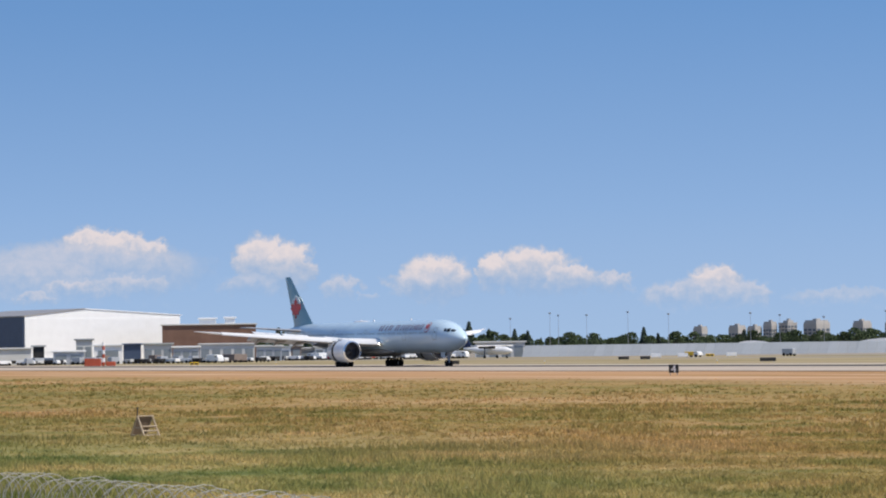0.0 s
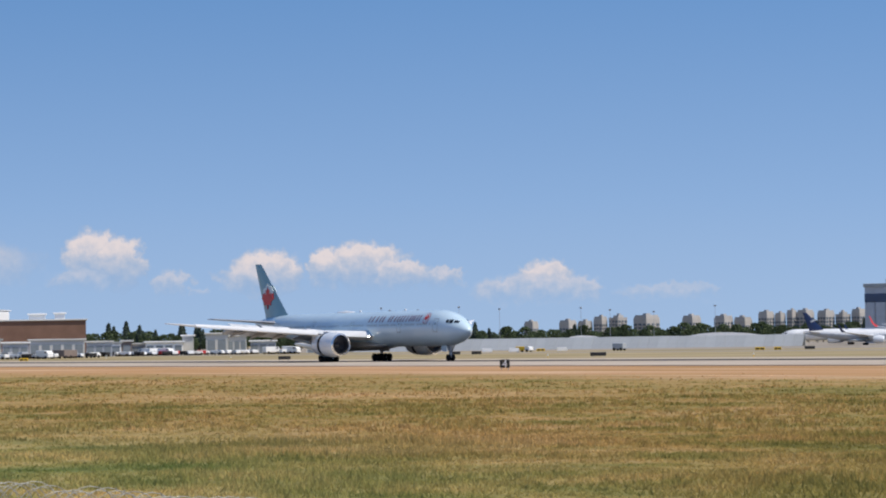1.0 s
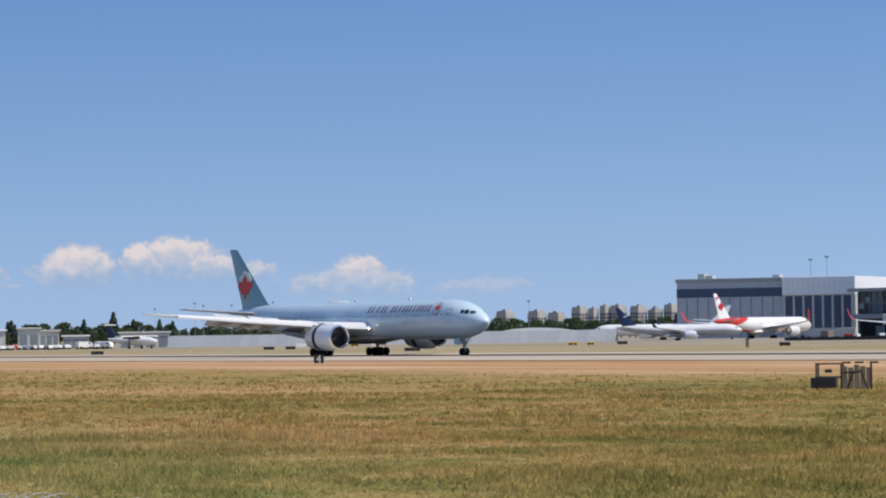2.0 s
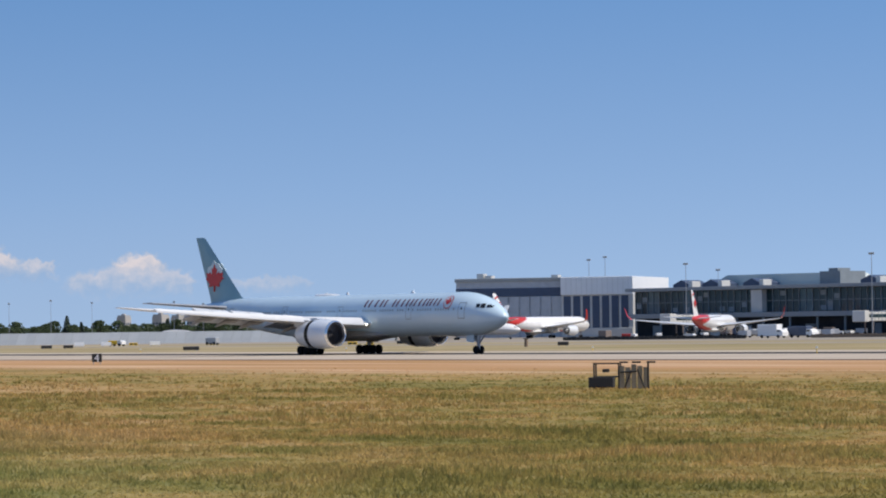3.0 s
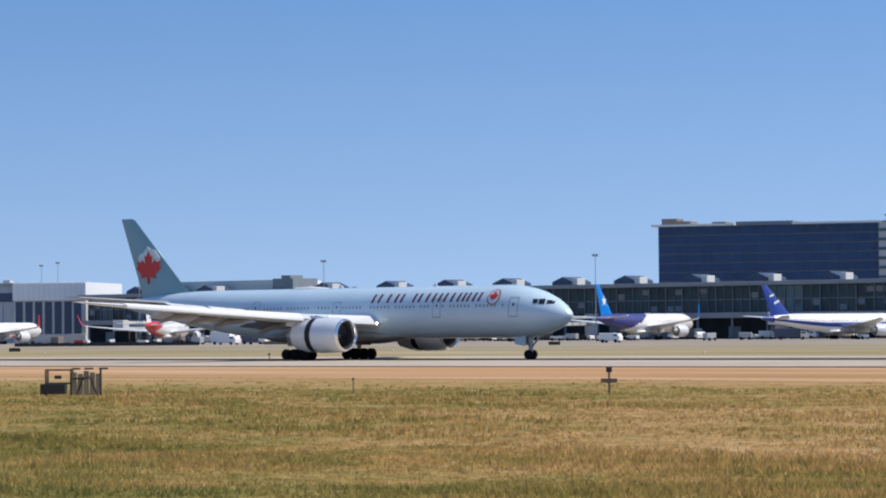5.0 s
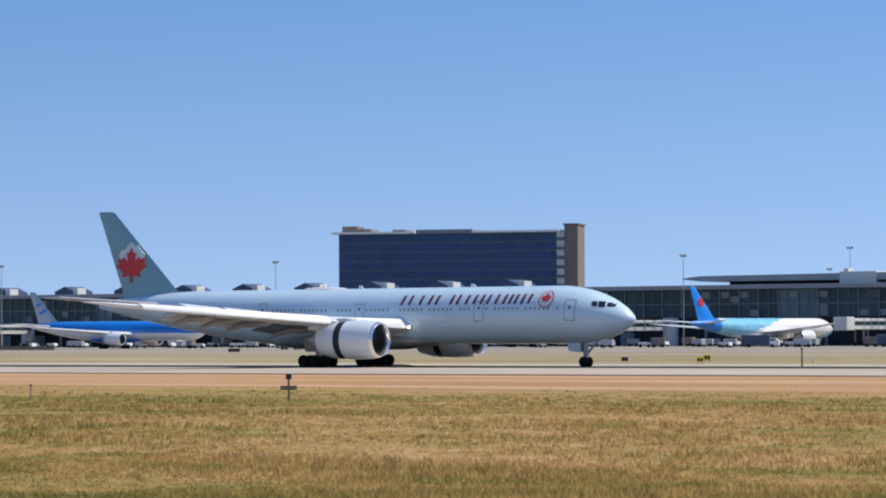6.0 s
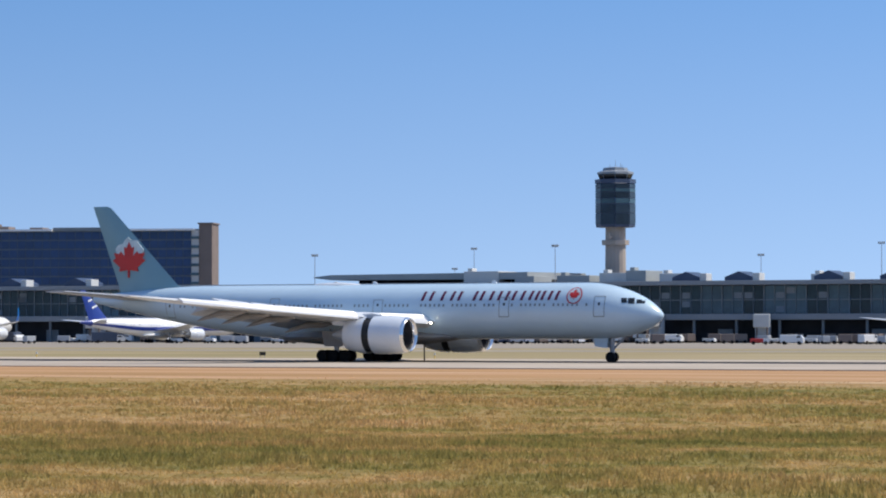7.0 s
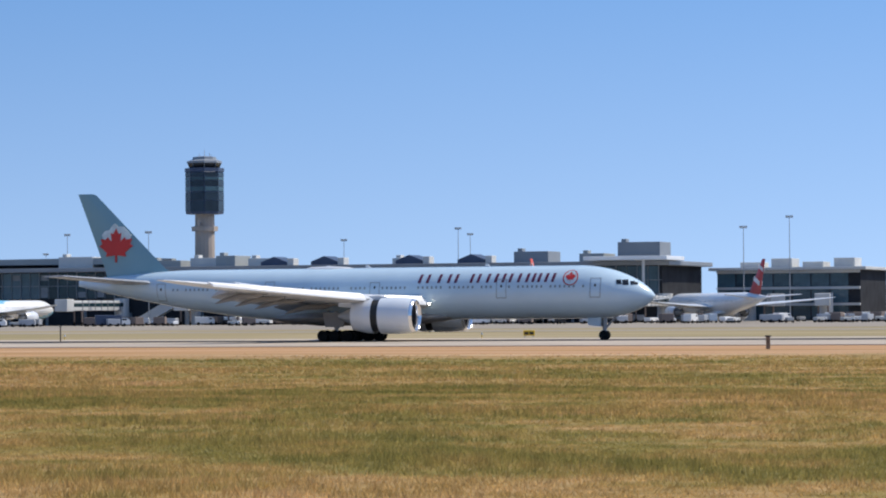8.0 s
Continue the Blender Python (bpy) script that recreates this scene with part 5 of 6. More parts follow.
def turboprop():
    root = thing("turboprop_plane", "small white high-wing turboprop parked on the grass edge", "airplane", rot_z(at(-59.7, 930), 30))
    bm = bmesh.new()
    loft(bm, [[(x, r * math.cos(a), 2.2 + dz + r * math.sin(a)) for a in [2 * math.pi * j / 14 for j in range(14)]] for x, r, dz in ((8, 0.1, -0.1), (7.4, 0.6, 0), (5.5, 1.25, 0.1), (-3, 1.25, 0.1), (-9, 0.3, 0.8))])
    part("fuselage", bm, M["white"], root, "", True)
    bm = bmesh.new()
    prism(bm, [(-6, 3.3), (-8.7, 3.2), (-9.8, 7.2), (-8.3, 7.2)], -0.15, 0.15)
    part("fin", bm, M["navy"], root)
    bm = bmesh.new()
    box(bm, -9.9, -8.2, -3.6, 3.6, 7.15, 7.4)
    part("tailplane", bm, M["white"], root)
    bm = bmesh.new()
    box(bm, -0.2, 2.0, -11, 11, 3.6, 3.95)
    part("wing", bm, M["white"], root)
    for y in (-3.8, 3.8):
        bm = bmesh.new()
        cyl(bm, (4, y, 3.3), (-1.5, y, 3.3), 0.45, 0.3)
        part("engine", bm, M["black"], root, "", True)
        bm = bmesh.new()
        cyl(bm, (0.5, y, 3.0), (0.5, y, 0.4), 0.15)
        wheel(bm, 0.5, y, 0.42, 0.5)
        part("main_gear", bm, M["tyre"], root)
    bm = bmesh.new()
    cyl(bm, (6, 0, 1.5), (6, 0, 0.3), 0.1)
    wheel(bm, 6, 0, 0.32, 0.3)
    part("nose_gear", bm, M["tyre"], root)


turboprop()


# ---- jet bridges, masts ----
def jet_bridge(x, y, ang, length):
    root = thing("jet_bridge", "pale enclosed boarding bridge on steel legs", "jet bridge", rot_z(Vector((x, y, 0)), ang), "boarding bridges")
    bm = bmesh.new()
    box(bm, 0, length, -1.5, 1.5, 4.2, 7.0)
    part("tunnel", bm, M["panel"], root, bevel=0.15)
    bm = bmesh.new()
    box(bm, 1.0, length - 1, -1.56, 1.56, 5.3, 6.3)
    part("side_glazing", bm, M["tglass"], root)
    bm = bmesh.new()
    cyl(bm, (0, 0, 0), (0, 0, 7.6), 2.1, n=14)
    part("rotunda", bm, M["panel"], root, "", True)
    bm = bmesh.new()
    box(bm, length - 0.2, length + 3.2, -2.1, 2.1, 4.0, 7.4)
    part("cab", bm, M["panel"], root, bevel=0.15)
    for s_ in (-1.3, 1.3):
        bm = bmesh.new()
        cyl(bm, (length - 5, s_, 0.6), (length - 5, s_, 4.3), 0.25)
        part("drive_column", bm, M["stone"], root)
        bm = bmesh.new()
        wheel(bm, length - 5, s_, 0.55, 0.5)
        part("wheel", bm, M["tyre"], root)
    bm = bmesh.new()
    for k in range(1, int(length / 3)):
        box(bm, 3 * k - 0.08, 3 * k + 0.08, -1.62, 1.62, 4.15, 7.08)
    part("tunnel_rib", bm, M["fascia"], root)


for x, ang, ln in ((-720, -80, 26), (-640, -70, 30), (-545, -100, 26), (-478, -60, 28), (-410, -120, 24), (-340, -100, 26), (-318, -75, 20), (-302, -80, 22), (-272, -70, 24), (-222, -65, 26), (-182, -95, 24)):
    jet_bridge(x, T_Y - 3.6, ang, ln)
for x, ang, ln in ((-172, -60, 24), (-150, -80, 28), (-118, -70, 26), (-84, -95, 24)):
    jet_bridge(x, 781.0, ang, ln)


def stair_ramp():
    root = thing("boarding_ramp", "long sloping grey covered stair down to the apron", "stair", pose(-332, 721, 0))
    bm = bmesh.new()
    prism(bm, [(0, 0.2), (1.5, 0.2), (15, 7.0), (15, 9.2), (13, 9.2), (0, 2.2)], -1.2, 1.2)
    part("covered_flight", bm, M["panel"], root)
    bm = bmesh.new()
    for xx, zz in ((7, 3), (14, 6.6)):
        cyl(bm, (xx, 0, 0), (xx, 0, zz), 0.25)
    part("leg", bm, M["metal"], root)


stair_ramp()


def mast(p, h, slim=1.0):
    root = thing("light_mast", "tall slim apron floodlight mast", "light mast", Matrix.Translation(p) @ Matrix.Diagonal((slim, slim, 1, 1)), "apron floodlight masts")
    bm = bmesh.new()
    cyl(bm, (0, 0, 0), (0, 0, h - 0.6), 0.22, 0.11, 8)
    part("pole", bm, M["metal"], root)
    bm = bmesh.new()
    box(bm, -1.3, 1.3, -0.12, 0.12, h - 0.8, h - 0.6)
    part("crossbar", bm, M["metal"], root)
    for x in (-1.1, -0.4, 0.4, 1.1):
        bm = bmesh.new()
        box(bm, x - 0.22, x + 0.22, -0.35, 0.2, h - 0.6, h - 0.15)
        part("floodlight", bm, M["fascia"], root, bevel=0.05)


for b_, r, h in ((-41.87, 905, 24.4), (-36.80, 862, 24.4), (-24.54, 790, 26.4), (-29.20, 820, 24.6), (-20.59, 860, 25.5), (-12.46, 740, 25.3), (-11.55, 760, 28.5), (-18.28, 830, 28), (-18.05, 900, 28),
                 (-45.3, 1000, 24), (-47.1, 1150, 29), (-46.8, 1150, 30), (-26.12, 880, 28), (-9.6, 880, 22), (-26.5, 980, 24), (-44.7, 1060, 23), (-8.6, 900, 22)):
    mast(at(b_, r), h, 0.75)
# slim poles against the far trees
for px, h in ((1113, 13), (1185, 12), (1040, 12), (975, 13), (990, 12), (1460, 10), (1382, 11), (1330, 12), (905, 11), (1570, 12)):
    mast(at(lens(L0, px), 1230), h + 4, 0.5)


# ---- vehicles ----
def vehicle(kind, label, body, length, width, height, cab, m):
    root = thing(kind, label, kind.replace("_", " "), m)
    bm = bmesh.new()
    box(bm, -length / 2, length / 2 - cab, -width / 2, width / 2, 0.5, height)
    part("body", bm, M[body], root, bevel=0.1)
    if cab:
        bm = bmesh.new()
        ch = min(height, 2.2)
        prism(bm, [(length / 2 - cab, 0.5), (length / 2, 0.5), (length / 2, 0.5 + 0.45 * ch), (length / 2 - 0.35 * cab, ch), (length / 2 - cab, ch)], -width / 2, width / 2)
        part("cab", bm, M["white"], root)
        bm = bmesh.new()
        box(bm, length / 2 - cab * 0.95, length / 2 - cab * 0.42, -width / 2 - 0.03, width / 2 + 0.03, 0.5 + 0.5 * ch, ch - 0.2)
        part("side_window", bm, M["glass"], root)
    for x in (-length * 0.32, length * 0.32):
        for y in (-width / 2, width / 2):
            bm = bmesh.new()
            wheel(bm, x, y, 0.42, 0.28, 12)
            part("wheel", bm, M["tyre"], root)
    return root


ZERO = pose(0, 0, 0)
VEH = [vehicle("van", "white service van parked on the apron", "white", 5.4, 2.0, 2.3, 1.6, ZERO), vehicle("car", "dark car parked on the tarmac", "black", 4.4, 1.8, 1.4, 1.3, ZERO), vehicle("car", "white car parked on the tarmac", "white", 4.4, 1.8, 1.4, 1.3, ZERO),
       vehicle("box_truck", "white high-sided catering truck", "white", 8.5, 2.5, 3.6, 2.0, ZERO), vehicle("baggage_cart", "grey covered baggage cart", "silver", 3.4, 1.7, 2.0, 0, ZERO),
       vehicle("baggage_tug", "low white baggage tug", "panel", 3.2, 1.6, 1.3, 1.1, ZERO), vehicle("fuel_truck", "dark tank truck on the apron", "bandblue", 9.0, 2.5, 3.0, 2.2, ZERO), vehicle("car", "red car parked on the tarmac", "red", 4.4, 1.8, 1.4, 1.3, ZERO),
       vehicle("cargo_container", "tan air cargo container on a dolly", "stone", 3.2, 2.4, 2.4, 0, ZERO),
       vehicle("airfield_truck", "small yellow airfield inspection truck", "yellow", 4.6, 1.9, 1.5, 1.5, ZERO)]
placed = [False] * len(VEH)


def put(k, p, ang):
    m = rot_z(p, ang)
    if placed[k]:
        return copy_thing(VEH[k], m)
    placed[k] = True
    VEH[k].matrix_world = m
    return VEH[k]


PARKED = [(ob.matrix_world.translation.copy(), ob.matrix_world.to_euler().z) for ob in list(bpy.data.objects) if ob.name.startswith("parked_airliner")]


def taken(p):
    """Keep clear of the parked airliners' fuselages and gear."""
    for o, a in PARKED:
        q = p - o
        along, across = q.x * math.cos(a) + q.y * math.sin(a), -q.x * math.sin(a) + q.y * math.cos(a)
        if -34 < along < 36 and abs(across) < 9:
            return True
    return False


rnd = random.Random(21)
# car park and yard at the far buildings
for k in range(64):
    b_ = rnd.uniform(-64.0, -60.2)
    put(rnd.choice((1, 2, 1, 2, 1, 7, 1, 5, 2, 0)), at(b_, rnd.uniform(955, 985)), rnd.choice((0, 90, 25, 200)) + rnd.uniform(-8, 8))
for k in range(16):
    put(rnd.choice((0, 1, 2, 4, 1)), at(rnd.uniform(-69, -64.3), rnd.uniform(860, 885)), rnd.uniform(0, 180))
for k in range(34):
    put(rnd.choice((1, 8, 4, 1, 2, 8, 1, 5, 4, 2)), at(rnd.uniform(-68.8, -63.9), rnd.uniform(872, 893)), rnd.choice((25, 115, 200)) + rnd.uniform(-12, 12))
# apron before the terminal
SPOTS = [-620, -606, -598, -588, -470, -463, -455, -398, -392, -386, -379, -371, -333, -327, -321, -314, -307, -300, -292, -286, -268, -262, -251, -246, -240, -234]
for x in SPOTS:
    put(rnd.choice((0, 4, 5, 4, 8, 1, 5)), Vector((x + rnd.uniform(-1.5, 1.5), rnd.uniform(698, 716), 0)), rnd.uniform(-30, 30))
for k in range(70):
    x = rnd.uniform(-138, -30)
    put(rnd.choice((0, 4, 4, 8, 8, 6, 5, 4, 5)), Vector((x, rnd.uniform(690, 770), 0)), rnd.uniform(0, 180))
for k in range(150):
    p = Vector((rnd.uniform(-236, -100), rnd.uniform(655, 722), 0))
    if not taken(p):
        put(rnd.choice((0, 4, 8, 4, 5, 5, 8, 1, 2, 4, 8)), p, rnd.uniform(0, 180))
for k in range(150):
    p = Vector((rnd.uniform(-700, -190), 728 - 70 * rnd.random() ** 2 - 3, 0))
    if not taken(p):
        put(rnd.choice((0, 4, 5, 4, 8, 5, 1, 8, 6, 5, 4)), p, rnd.uniform(-40, 40))
for x, y, k, a in ((-437, 590, 0, 10), (-562, 588, 3, 5), (-555, 592, 6, 0), (-590, 585, 5, 15), (-584, 600, 4, 0), (-650, 610, 8, 0), (-646, 616, 7, 20), (-488, 655, 5, 60), (-520, 660, 5, 20), (-450, 650, 4, 80), (-345, 655, 6, 20),
                   (-336, 660, 4, 20), (-352, 650, 5, 0), (-210, 650, 0, 30), (-183, 655, 4, 40), (-176, 660, 4, 40), (-240, 640, 7, 20), (-232, 640, 0, 10), (-681, 461, 9, 20), (-664, 480, 4, 20), (-600, 640, 6, 0), (-575, 618, 4, 0), (-570, 618, 4, 0), (-380, 660, 5, 30), (-386, 652, 4, 10)):
    put(k, Vector((x, y, 0)), a)


def barrier_row(count, material, label, m):
    root = thing("barrier_row", label, "barrier", m)
    blocks = []
    for h in (0.85, 0.93, 1.01):
        bm = bmesh.new()
        box(bm, 0, 1.2, -0.2, 0.2, 0, h)
        blocks.append(mesh_of("barrier", bm, material, bevel=0.03))
    for k in range(count):
        o = new("barrier", blocks[k % 3])
        o.parent = root
        o.matrix_basis = pose(k * 1.25, 0, 0)


barrier_row(40, M["black"], "low dark barrier row at the apron edge", span(-47.6, 815, -44.0, 800)[0])
barrier_row(26, M["wood"], "low brown barrier row at the apron edge", span(-43.0, 800, -40.0, 780)[0])


# ---- airfield signs and marks ----
def sign_box(label, p, w, h, face, ang=0.0, digit=""):
    root = thing("airfield_sign", label, "sign", rot_z(p, ang), "airfield signs")
    bm = bmesh.new()
    box(bm, -w / 2, w / 2, -0.12, 0.12, 0.28, h)
    part("panel", bm, M[face], root, bevel=0.03)
    for x in (-w * 0.35, w * 0.35):
        bm = bmesh.new()
        cyl(bm, (x, 0, 0), (x, 0, 0.3), 0.05, n=8)
        part("leg", bm, M["metal"], root)
    if digit:
        cu = bpy.data.curves.new("digit", "FONT")
        cu.body, cu.size, cu.align_x, cu.extrude = digit, 1.25, "CENTER", 0.01
        tmp = bpy.data.objects.new("digit", cu)
        me = bpy.data.meshes.new_from_object(tmp)
        bpy.data.objects.remove(tmp)
        me.materials.clear()
        me.materials.append(M["white"])
        d = new("digit", me)
        d.parent = root
        d.matrix_basis = pose(0, -0.14, 0.32, 90, 0, 0)
    elif face == "yellow":
        bm = bmesh.new()
        box(bm, -w * 0.4, -w * 0.05, -0.15, -0.121, h * 0.45, h * 0.8)
        box(bm, w * 0.05, w * 0.4, -0.15, -0.121, h * 0.45, h * 0.8)
        part("marking_bar", bm, M["black"], root)
    return root


sign_box("black distance sign with a white figure beside the runway", Vector((-299, 199.6, 0)), 1.15, 1.25, "black", 50, "4")
for b_, r, w in ((-60.38, 600, 2.4), (-54.53, 560, 2.9), (-50.61, 700, 2.3), (-37.58, 610, 2.3), (-57.2, 690, 2.4), (-56.8, 690, 2.2), (-47.6, 560, 2.0)):
    sign_box("low black airfield sign in the grass", at(b_, r), w, 0.95, "black", -b_)
for b_, r, w in ((-51.53, 684, 2.2), (-51.2, 684, 1.6), (-28.77, 380, 0.9), (-16.47, 330, 1.5), (-28.9, 350, 0.8), (-55.6, 800, 2.2), (-65.2, 700, 2.0)):
    sign_box("small yellow airfield sign in the grass", at(b_, r), w, 0.95, "yellow", -b_)
for b_, r in ((-56.1, 800), (-55.2, 800), (-56.6, 800)):
    sign_box("small white airfield sign in the grass", at(b_, r), 2.6, 1.2, "white", -b_)
sign_box("small black marker box in the grass", at(-30.3, 372), 0.8, 0.75, "black", 30)


def edge_light(p, h=0.7, label="small runway edge light on a short stem"):
    root = thing("edge_light", label, "runway light", Matrix.Translation(p), "runway edge lights")
    bm = bmesh.new()
    cyl(bm, (0, 0, 0), (0, 0, h - 0.25), 0.06, n=8)
    part("stem", bm, M["yellow"], root)
    bm = bmesh.new()
    cyl(bm, (0, 0, h - 0.27), (0, 0, h), 0.16, 0.1, 10)
    part("lens", bm, M["panel"], root, "", True)


for k in range(14):
    edge_light(Vector((-640 + 60 * k, 316.5, 0)))
edge_light(at(-42.9, 380), 0.9)
edge_light(at(-40.6, 470), 0.7)


def marker_post(p, h, w, label):
    root = thing("marker_post", label, "post", rot_z(p, 20))
    bm = bmesh.new()
    box(bm, -w / 2, w / 2, -w / 2, w / 2, 0, h)
    part("post", bm, M["wood"], root, bevel=0.02)
    bm = bmesh.new()
    box(bm, -w * 0.8, w * 0.8, -w * 0.8, w * 0.8, h, h + 0.12)
    part("cap", bm, M["black"], root, bevel=0.02)


marker_post(at(-10.16, 206), 1.1, 0.34, "stout dark timber marker post beside the runway")
marker_post(at(-27.02, 322), 1.9, 0.16, "slim pale marker post beyond the runway")
marker_post(Vector((-117, 133, 0)), 0.8, 0.07, "thin dark stake in the grass")
marker_post(Vector((-427.8, 381.3, 0)), 1.5, 0.5, "short dark red post in the grass")


def cross_sign():
    root = thing("crossed_marker", "dark brown timber post with a crossboard and box", "post", rot_z(Vector((-101.7, 137.1, 0)), 36))
    bm = bmesh.new()
    box(bm, -0.06, 0.06, -0.06, 0.06, 0, 1.2)
    part("post", bm, M["wood"], root, bevel=0.01)
    bm = bmesh.new()
    box(bm, -0.46, 0.46, -0.1, -0.06, 0.62, 0.86)
    part("crossboard", bm, M["wood"], root, bevel=0.01)
    bm = bmesh.new()
    box(bm, -0.16, 0.16, -0.14, 0.14, 1.2, 1.5)
    part("lamp_box", bm, M["black"], root, bevel=0.03)


cross_sign()


def timber_frame():
    """A low frame of rails with an open box, like a cable stand."""
    root = thing("cable_stand", "dark metal and timber equipment frame standing in the grass", "stand", rot_z(Vector((-130.3, 123.4, 0)), 40))
    def rail(name, a, b, r=0.05, mm="black"):
        bm = bmesh.new()
        cyl(bm, a, b, r, n=6)
        part(name, bm, M[mm], root)
    for x in (-1.45, 0.0):
        rail("upright", (x, -0.4, 0), (x, -0.4, 1.55))
        rail("upright", (x, 0.6, 0), (x, 0.6, 1.5))
    for z in (1.52, 0.75):
        rail("rail", (-1.5, -0.4, z), (0.05, -0.4, z))
    rail("rail", (-1.45, -0.4, 1.5), (-1.45, 0.6, 1.5))
    bm = bmesh.new()
    box(bm, -1.75, -0.3, -0.7, 0.3, 0.12, 0.72)
    part("crate", bm, M["black"], root, "black open crate", bevel=0.03)
    bm = bmesh.new()
    box(bm, -0.95, -0.55, -0.45, -0.3, 1.0, 1.2)
    part("meter", bm, M["black"], root, bevel=0.02)
    for x in (0.2, 0.55, 0.9, 1.25, 1.6):
        bm = bmesh.new()
        box(bm, x - 0.16, x + 0.14, -0.42, -0.37, 0.05, 1.45 - 0.08 * (int(x * 20) % 3))
        part("board", bm, M["netting"], root, bevel=0.01)
    for x in (0.1, 0.85, 1.7):
        rail("rail", (x - 0.05, -0.45, 1.58), (x + 0.45, -0.45, 1.58), 0.06)
    rail("upright", (1.72, -0.4, 0), (1.72, -0.4, 1.6), 0.06)
    rail("brace", (0.35, -0.46, 0.1), (0.75, -0.46, 1.1), 0.05)
    rail("brace", (1.1, -0.46, 1.2), (1.5, -0.46, 0.1), 0.05)
    rail("rail", (0.1, -0.46, 1.0), (1.1, -0.46, 1.05), 0.05)


timber_frame()


def hut():
    root = thing("a_frame_trap", "weathered grey timber A-frame cage with a top stake", "cage", rot_z(Vector((-122.0, 54.0, 0)), 13) @ Matrix.Scale(0.95, 4))
    def beam(name, a, b, r=0.035, mm="paletimber"):
        bm = bmesh.new()
        cyl(bm, a, b, r, n=6)
        part(name, bm, M[mm], root)
    for y in (-0.42, 0.42):
        beam("rafter", (-0.5, y, 0.02), (0.0, y, 0.92), 0.045)
        beam("rafter", (0.5, y, 0.02), (0.0, y, 0.92), 0.045)
        beam("tie", (-0.5, y, 0.06), (0.5, y, 0.06), 0.04)
        beam("tie", (-0.3, y, 0.4), (0.3, y, 0.4), 0.025)
    for x, z in ((0, 0.92), (0.5, 0.05), (-0.5, 0.05), (0.36, 0.26), (0.25, 0.46)):
        beam("purlin", (x, -0.46, z), (x, 0.46, z), 0.04)
    bm = bmesh.new()
    v = [bm.verts.new(p) for p in ((-0.48, -0.44, 0.04), (-0.48, 0.44, 0.04), (-0.02, 0.44, 0.90), (-0.02, -0.44, 0.90))]
    bm.faces.new(v)
    ob = part("mesh_side", bm, M["wood"], root, "grey boarded slope")
    sm = ob.modifiers.new("thick", "SOLIDIFY")
    sm.thickness = 0.03
    beam("stake", (0, -0.42, 0.9), (0, -0.42, 1.3), 0.03, "black")
    bm = bmesh.new()
    cyl(bm, (0, -0.42, 1.28), (0, -0.42, 1.33), 0.07, n=8)
    part("stake_cap", bm, M["black"], root)


hut()


def orange_box():
    root = thing("equipment_box", "orange-red equipment cabin with a striped mast", "cabin", rot_z(at(-67.07, 770), 60))
    bm = bmesh.new()
    box(bm, -2.1, 2.0, -1, 1, 0, 1.9)
    part("cabin", bm, M["faded_red"], root, bevel=0.1)
    for k in range(6):
        bm = bmesh.new()
        cyl(bm, (2.6, 0, k * 1.0), (2.6, 0, k * 1.0 + 1.0), 0.35, n=8)
        part("mast_section", bm, M["faded_red"] if k % 2 == 0 else M["white"], root)
    bm = bmesh.new()
    box(bm, 3.2, 5.6, -0.7, 0.7, 0, 1.1)
    part("cabinet", bm, M["faded_red"], root, bevel=0.1)


orange_box()


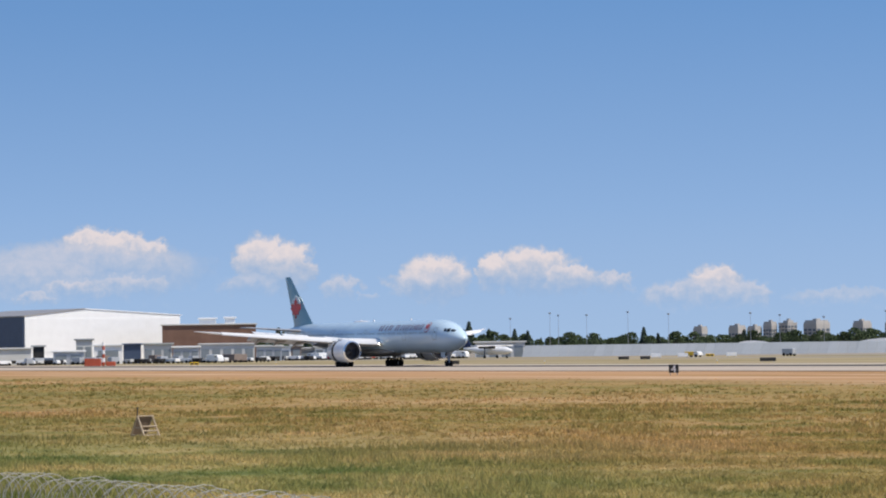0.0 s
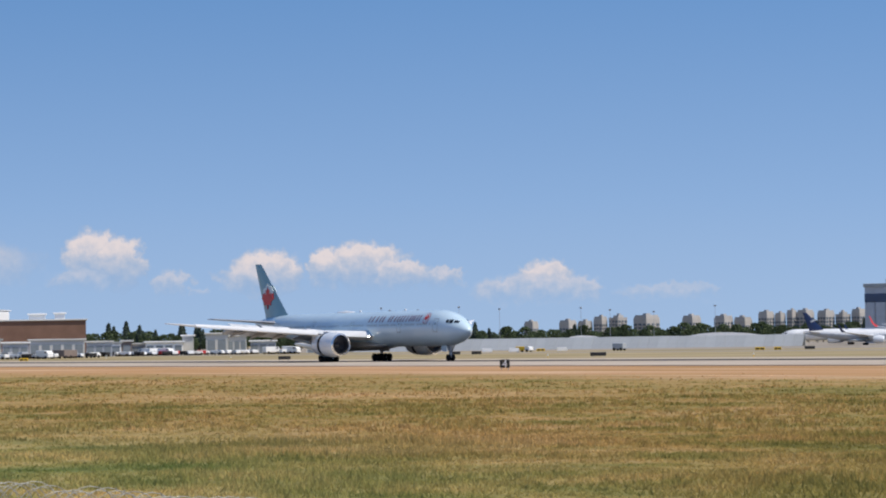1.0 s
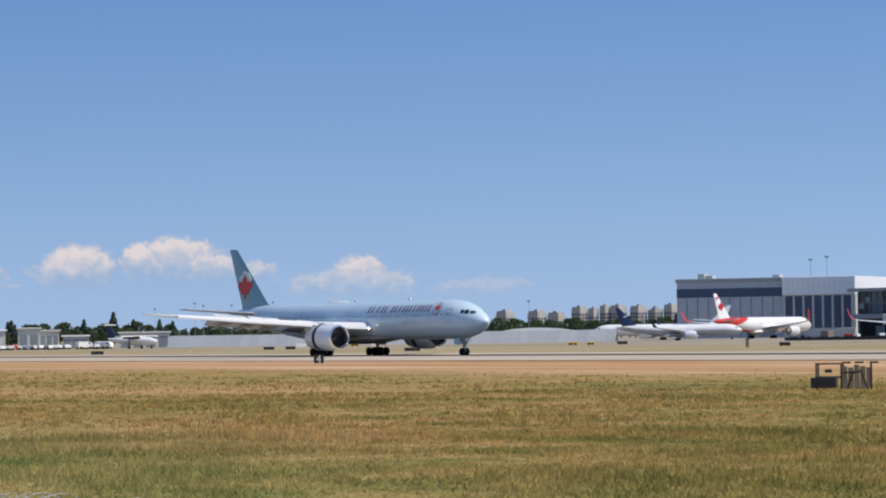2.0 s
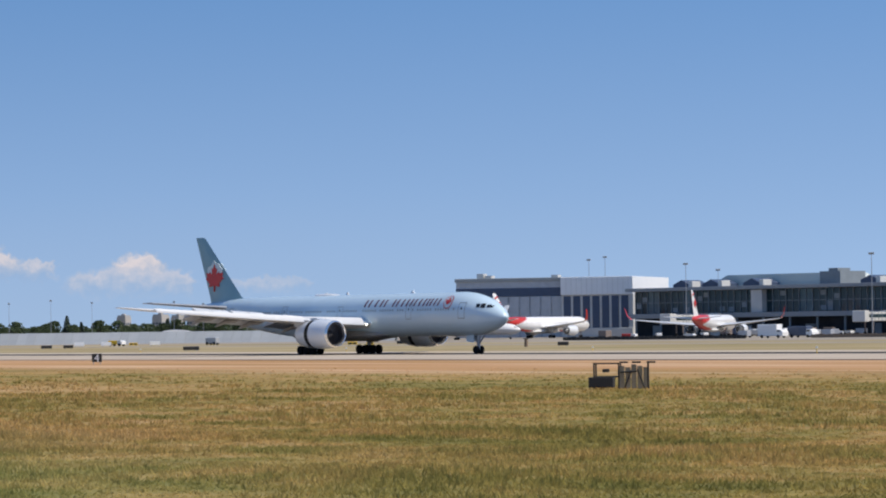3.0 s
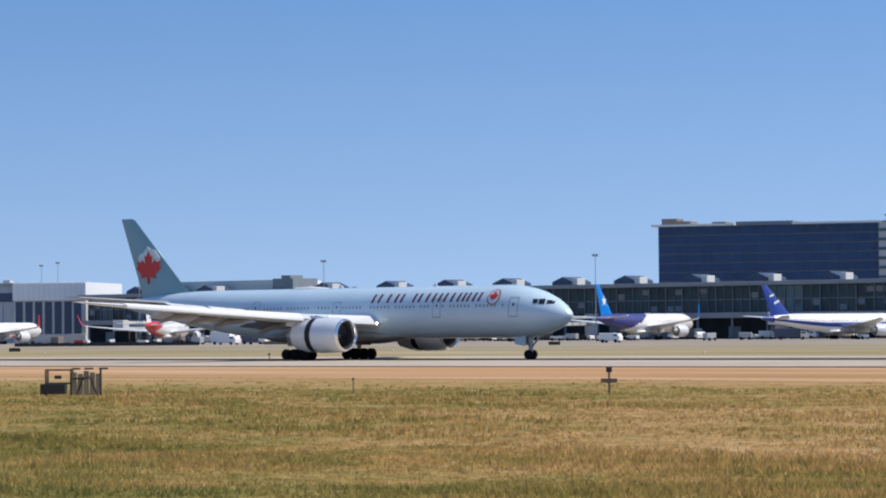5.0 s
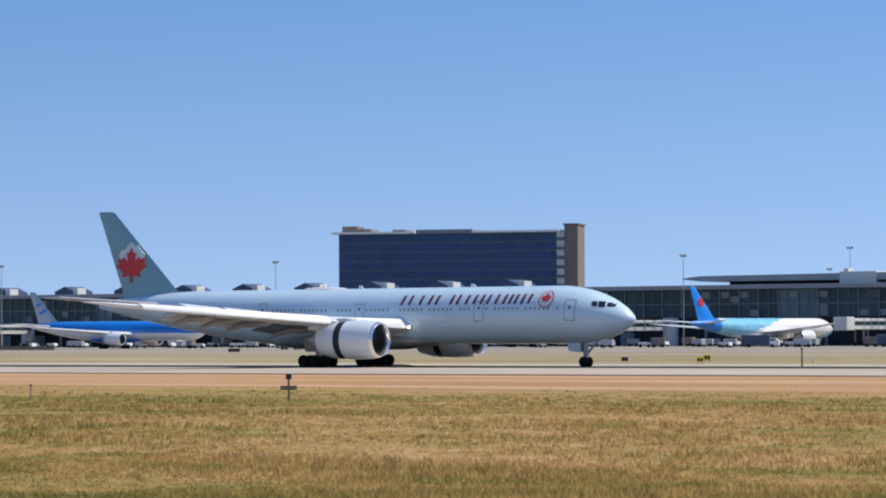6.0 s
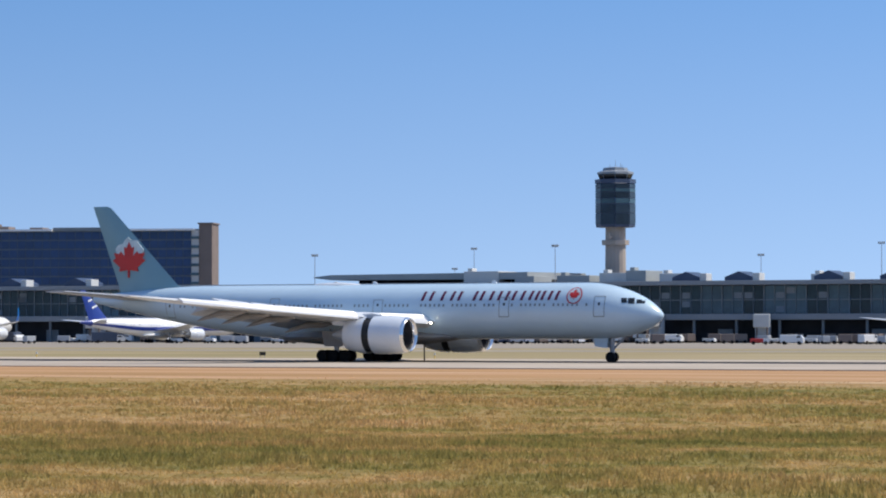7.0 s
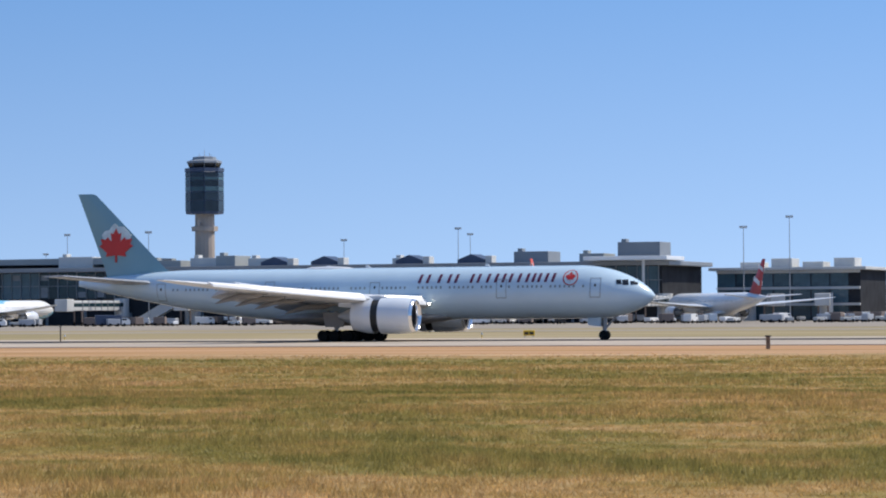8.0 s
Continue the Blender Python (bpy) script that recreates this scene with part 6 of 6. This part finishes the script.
# ---- razor-wire fence ----
def fence():
    root = thing("fence", "perimeter fence topped with a coil of razor wire", "fence", kind="structure")
    x0, x1, y, top = -60.0, -27.0, 16.2, 1.0
    for k in range(8):
        x = x0 + (x1 - x0) * k / 7
        bm = bmesh.new()
        cyl(bm, (x, y, 0), (x, y, 1.60), 0.03, n=10)
        part("post", bm, M["metal"], root, "", True)
    bm = bmesh.new()
    cyl(bm, (x0, y, top - 0.02), (x1, y, top - 0.02), 0.025, n=8)
    part("top_rail", bm, M["metal"], root, "", True)
    # woven wire
    bm = bmesh.new()
    n = 260
    for s_ in (1, -1):
        for k in range(n):
            xa = x0 + (x1 - x0) * k / n
            xb = xa + s_ * 1.4
            if x0 <= xb <= x1:
                cyl(bm, (xa, y + 0.012 * s_, 0.1), (xb, y + 0.012 * s_, top), 0.0035, n=3)
    tagged(part("wire_mesh", bm, M["steelwire"], root), kind="stuff")
    # coils
    def coil(name, r, pitch, phase, zc):
        cu = bpy.data.curves.new(name, "CURVE")
        cu.dimensions, cu.bevel_depth, cu.bevel_resolution = "3D", 0.0062, 0
        sp = cu.splines.new("POLY")
        turns = int((x1 - x0) / pitch)
        pts = []
        for k in range(turns * 20):
            a = 2 * math.pi * k / 20
            wob = 1 + 0.08 * math.sin(k * 0.13 + phase) + 0.05 * math.sin(k * 0.041)
            pts.append((x0 + pitch * k / 20 + 0.05 * math.sin(a + phase), y + r * wob * math.cos(a), zc + r * wob * math.sin(a) + 0.02 * math.sin(k * 0.027)))
        sp.points.add(len(pts) - 1)
        for q, p in zip(sp.points, pts):
            q.co = (*p, 1)
        tmp = bpy.data.objects.new(name, cu)
        me = bpy.data.meshes.new_from_object(tmp)
        bpy.data.objects.remove(tmp)
        me.materials.clear()
        me.materials.append(M["steelwire"])
        bm = bmesh.new()
        bm.from_mesh(me)
        bpy.data.meshes.remove(me)
        for k in range(0, len(pts), 4):
            p = Vector(pts[k])
            d = Vector((0, math.cos(0.6 * k), math.sin(0.6 * k)))
            v = [bm.verts.new(p + q) for q in (Vector((0.02, 0, 0)) , d * 0.03, Vector((-0.02, 0, 0)), d * -0.03)]
            bm.faces.new(v)
        part(name, bm, M["steelwire"], root, "glinting coil of razor wire")
    coil("razor_coil", 0.36, 0.23, 1, 1.61)
    bm = bmesh.new()
    cyl(bm, (x0, y, 1.58), (x1, y, 1.58), 0.004, n=5)
    part("carrier_wire", bm, M["steelwire"], root)


fence()


# ---- grass blades over the near field ----
def grass():
    rng = np.random.default_rng(5)
    pts = []
    def fan(n, b0, b1, r0, r1):
        b_ = np.radians(rng.uniform(b0, b1, n))
        r = rng.uniform(r0, r1, n)
        pts.append(np.stack([r * np.sin(b_), r * np.cos(b_)], 1))
    fan(62000, -70.5, 3, 62, 190)
    fan(26000, -72, -20, 190, 430)
    pts.append(np.stack([rng.uniform(-100, 16, 40000), rng.uniform(4, 74, 40000)], 1))
    pts.append(np.stack([rng.uniform(-45, 45, 42000), rng.uniform(-18, 70, 42000)], 1))
    pts.append(np.stack([rng.uniform(-45, 40, 30000), rng.uniform(-17, 16, 30000)], 1))
    c = np.concatenate(pts)
    c = c[(c[:, 1] < 186) & (c[:, 1] > -18) & (rng.uniform(0, 1, len(c)) < (186 - c[:, 1]) / 60)]
    far = np.hypot(c[:, 0], c[:, 1])
    h = rng.uniform(0.08, 0.26, len(c))
    # clumps grow taller in patches
    patch_h = 0.75 + 0.5 * np.sin(c[:, 0] * 0.21 + 1.3 * np.sin(c[:, 1] * 0.17)) * np.sin(c[:, 1] * 0.29 + 0.8 * np.sin(c[:, 0] * 0.11))
    h = h * np.clip(patch_h, 0.35, 1.3) * np.clip((200 - c[:, 1]) / 70, 0.25, 1)
    nb = 5
    base = np.repeat(c, nb, 0) + rng.normal(0, 0.13, (len(c) * nb, 2))
    hh = np.repeat(h, nb) * rng.uniform(0.6, 1.15, len(c) * nb)
    ang = rng.uniform(0, np.pi, len(base))
    wd = 0.012 + 0.0004 * np.repeat(far, nb) * 0.5
    dx, dy = np.cos(ang) * wd, np.sin(ang) * wd
    lean = rng.normal(0, 0.09, (len(base), 2))
    z = np.zeros(len(base))
    v = np.empty((len(base), 3, 3))
    v[:, 0] = np.stack([base[:, 0] - dx, base[:, 1] - dy, z], 1)
    v[:, 1] = np.stack([base[:, 0] + dx, base[:, 1] + dy, z], 1)
    v[:, 2] = np.stack([base[:, 0] + lean[:, 0], base[:, 1] + lean[:, 1], hh], 1)
    me = bpy.data.meshes.new("grass_blades")
    n = len(base)
    me.vertices.add(3 * n)
    me.vertices.foreach_set("co", v.ravel())
    me.loops.add(3 * n)
    me.loops.foreach_set("vertex_index", np.arange(3 * n, dtype=np.int32))
    me.polygons.add(n)
    me.polygons.foreach_set("loop_start", np.arange(0, 3 * n, 3, dtype=np.int32))
    me.update(calc_edges=True)
    m = GROUND_MAT.copy()
    m.name = "grass_blades"
    nd, l = m.node_tree.nodes, m.node_tree.links
    b_ = nd["Principled BSDF"]
    src = b_.inputs["Base Color"].links[0].from_socket
    g = nd.new("ShaderNodeNewGeometry")
    mr = nd.new("ShaderNodeMapRange")
    mr.inputs["To Min"].default_value, mr.inputs["To Max"].default_value = 1.1, 1.8
    l.new(g.outputs["Random Per Island"], mr.inputs["Value"])
    sc = nd.new("ShaderNodeVectorMath")
    sc.operation = "SCALE"
    l.new(src, sc.inputs[0])
    l.new(mr.outputs[0], sc.inputs["Scale"])
    l.new(sc.outputs[0], b_.inputs["Base Color"])
    l.remove(b_.inputs["Normal"].links[0])
    tl, mx = nd.new("ShaderNodeBsdfTranslucent"), nd.new("ShaderNodeMixShader")
    l.new(sc.outputs[0], tl.inputs["Color"])
    mx.inputs[0].default_value = 0.55
    l.new(b_.outputs[0], mx.inputs[1])
    l.new(tl.outputs[0], mx.inputs[2])
    l.new(mx.outputs[0], nd["Material Output"].inputs["Surface"])
    me.materials.append(m)
    tagged(new("grass_blades", me), "dry straw and green grass blades over the field", "grass", kind="stuff")


grass()


# ---- what moves ----
hero.scale = (1.012, 1.012, 1.012)


def motions():
    """The landing roll: the jet brakes from about 59 to 46 metres a second."""
    rows = []
    for k in range(17):
        t = k * 0.5
        s = -531.86 + 59.77 * t - 0.7878 * t * t - 0.0044 * t ** 3 + 0.7 * min(max((t - 5) / 1.5, 0), 1)
        rows.append((t, pose(s, 283.5, 0.02)))
    walk(hero, rows)


motions()
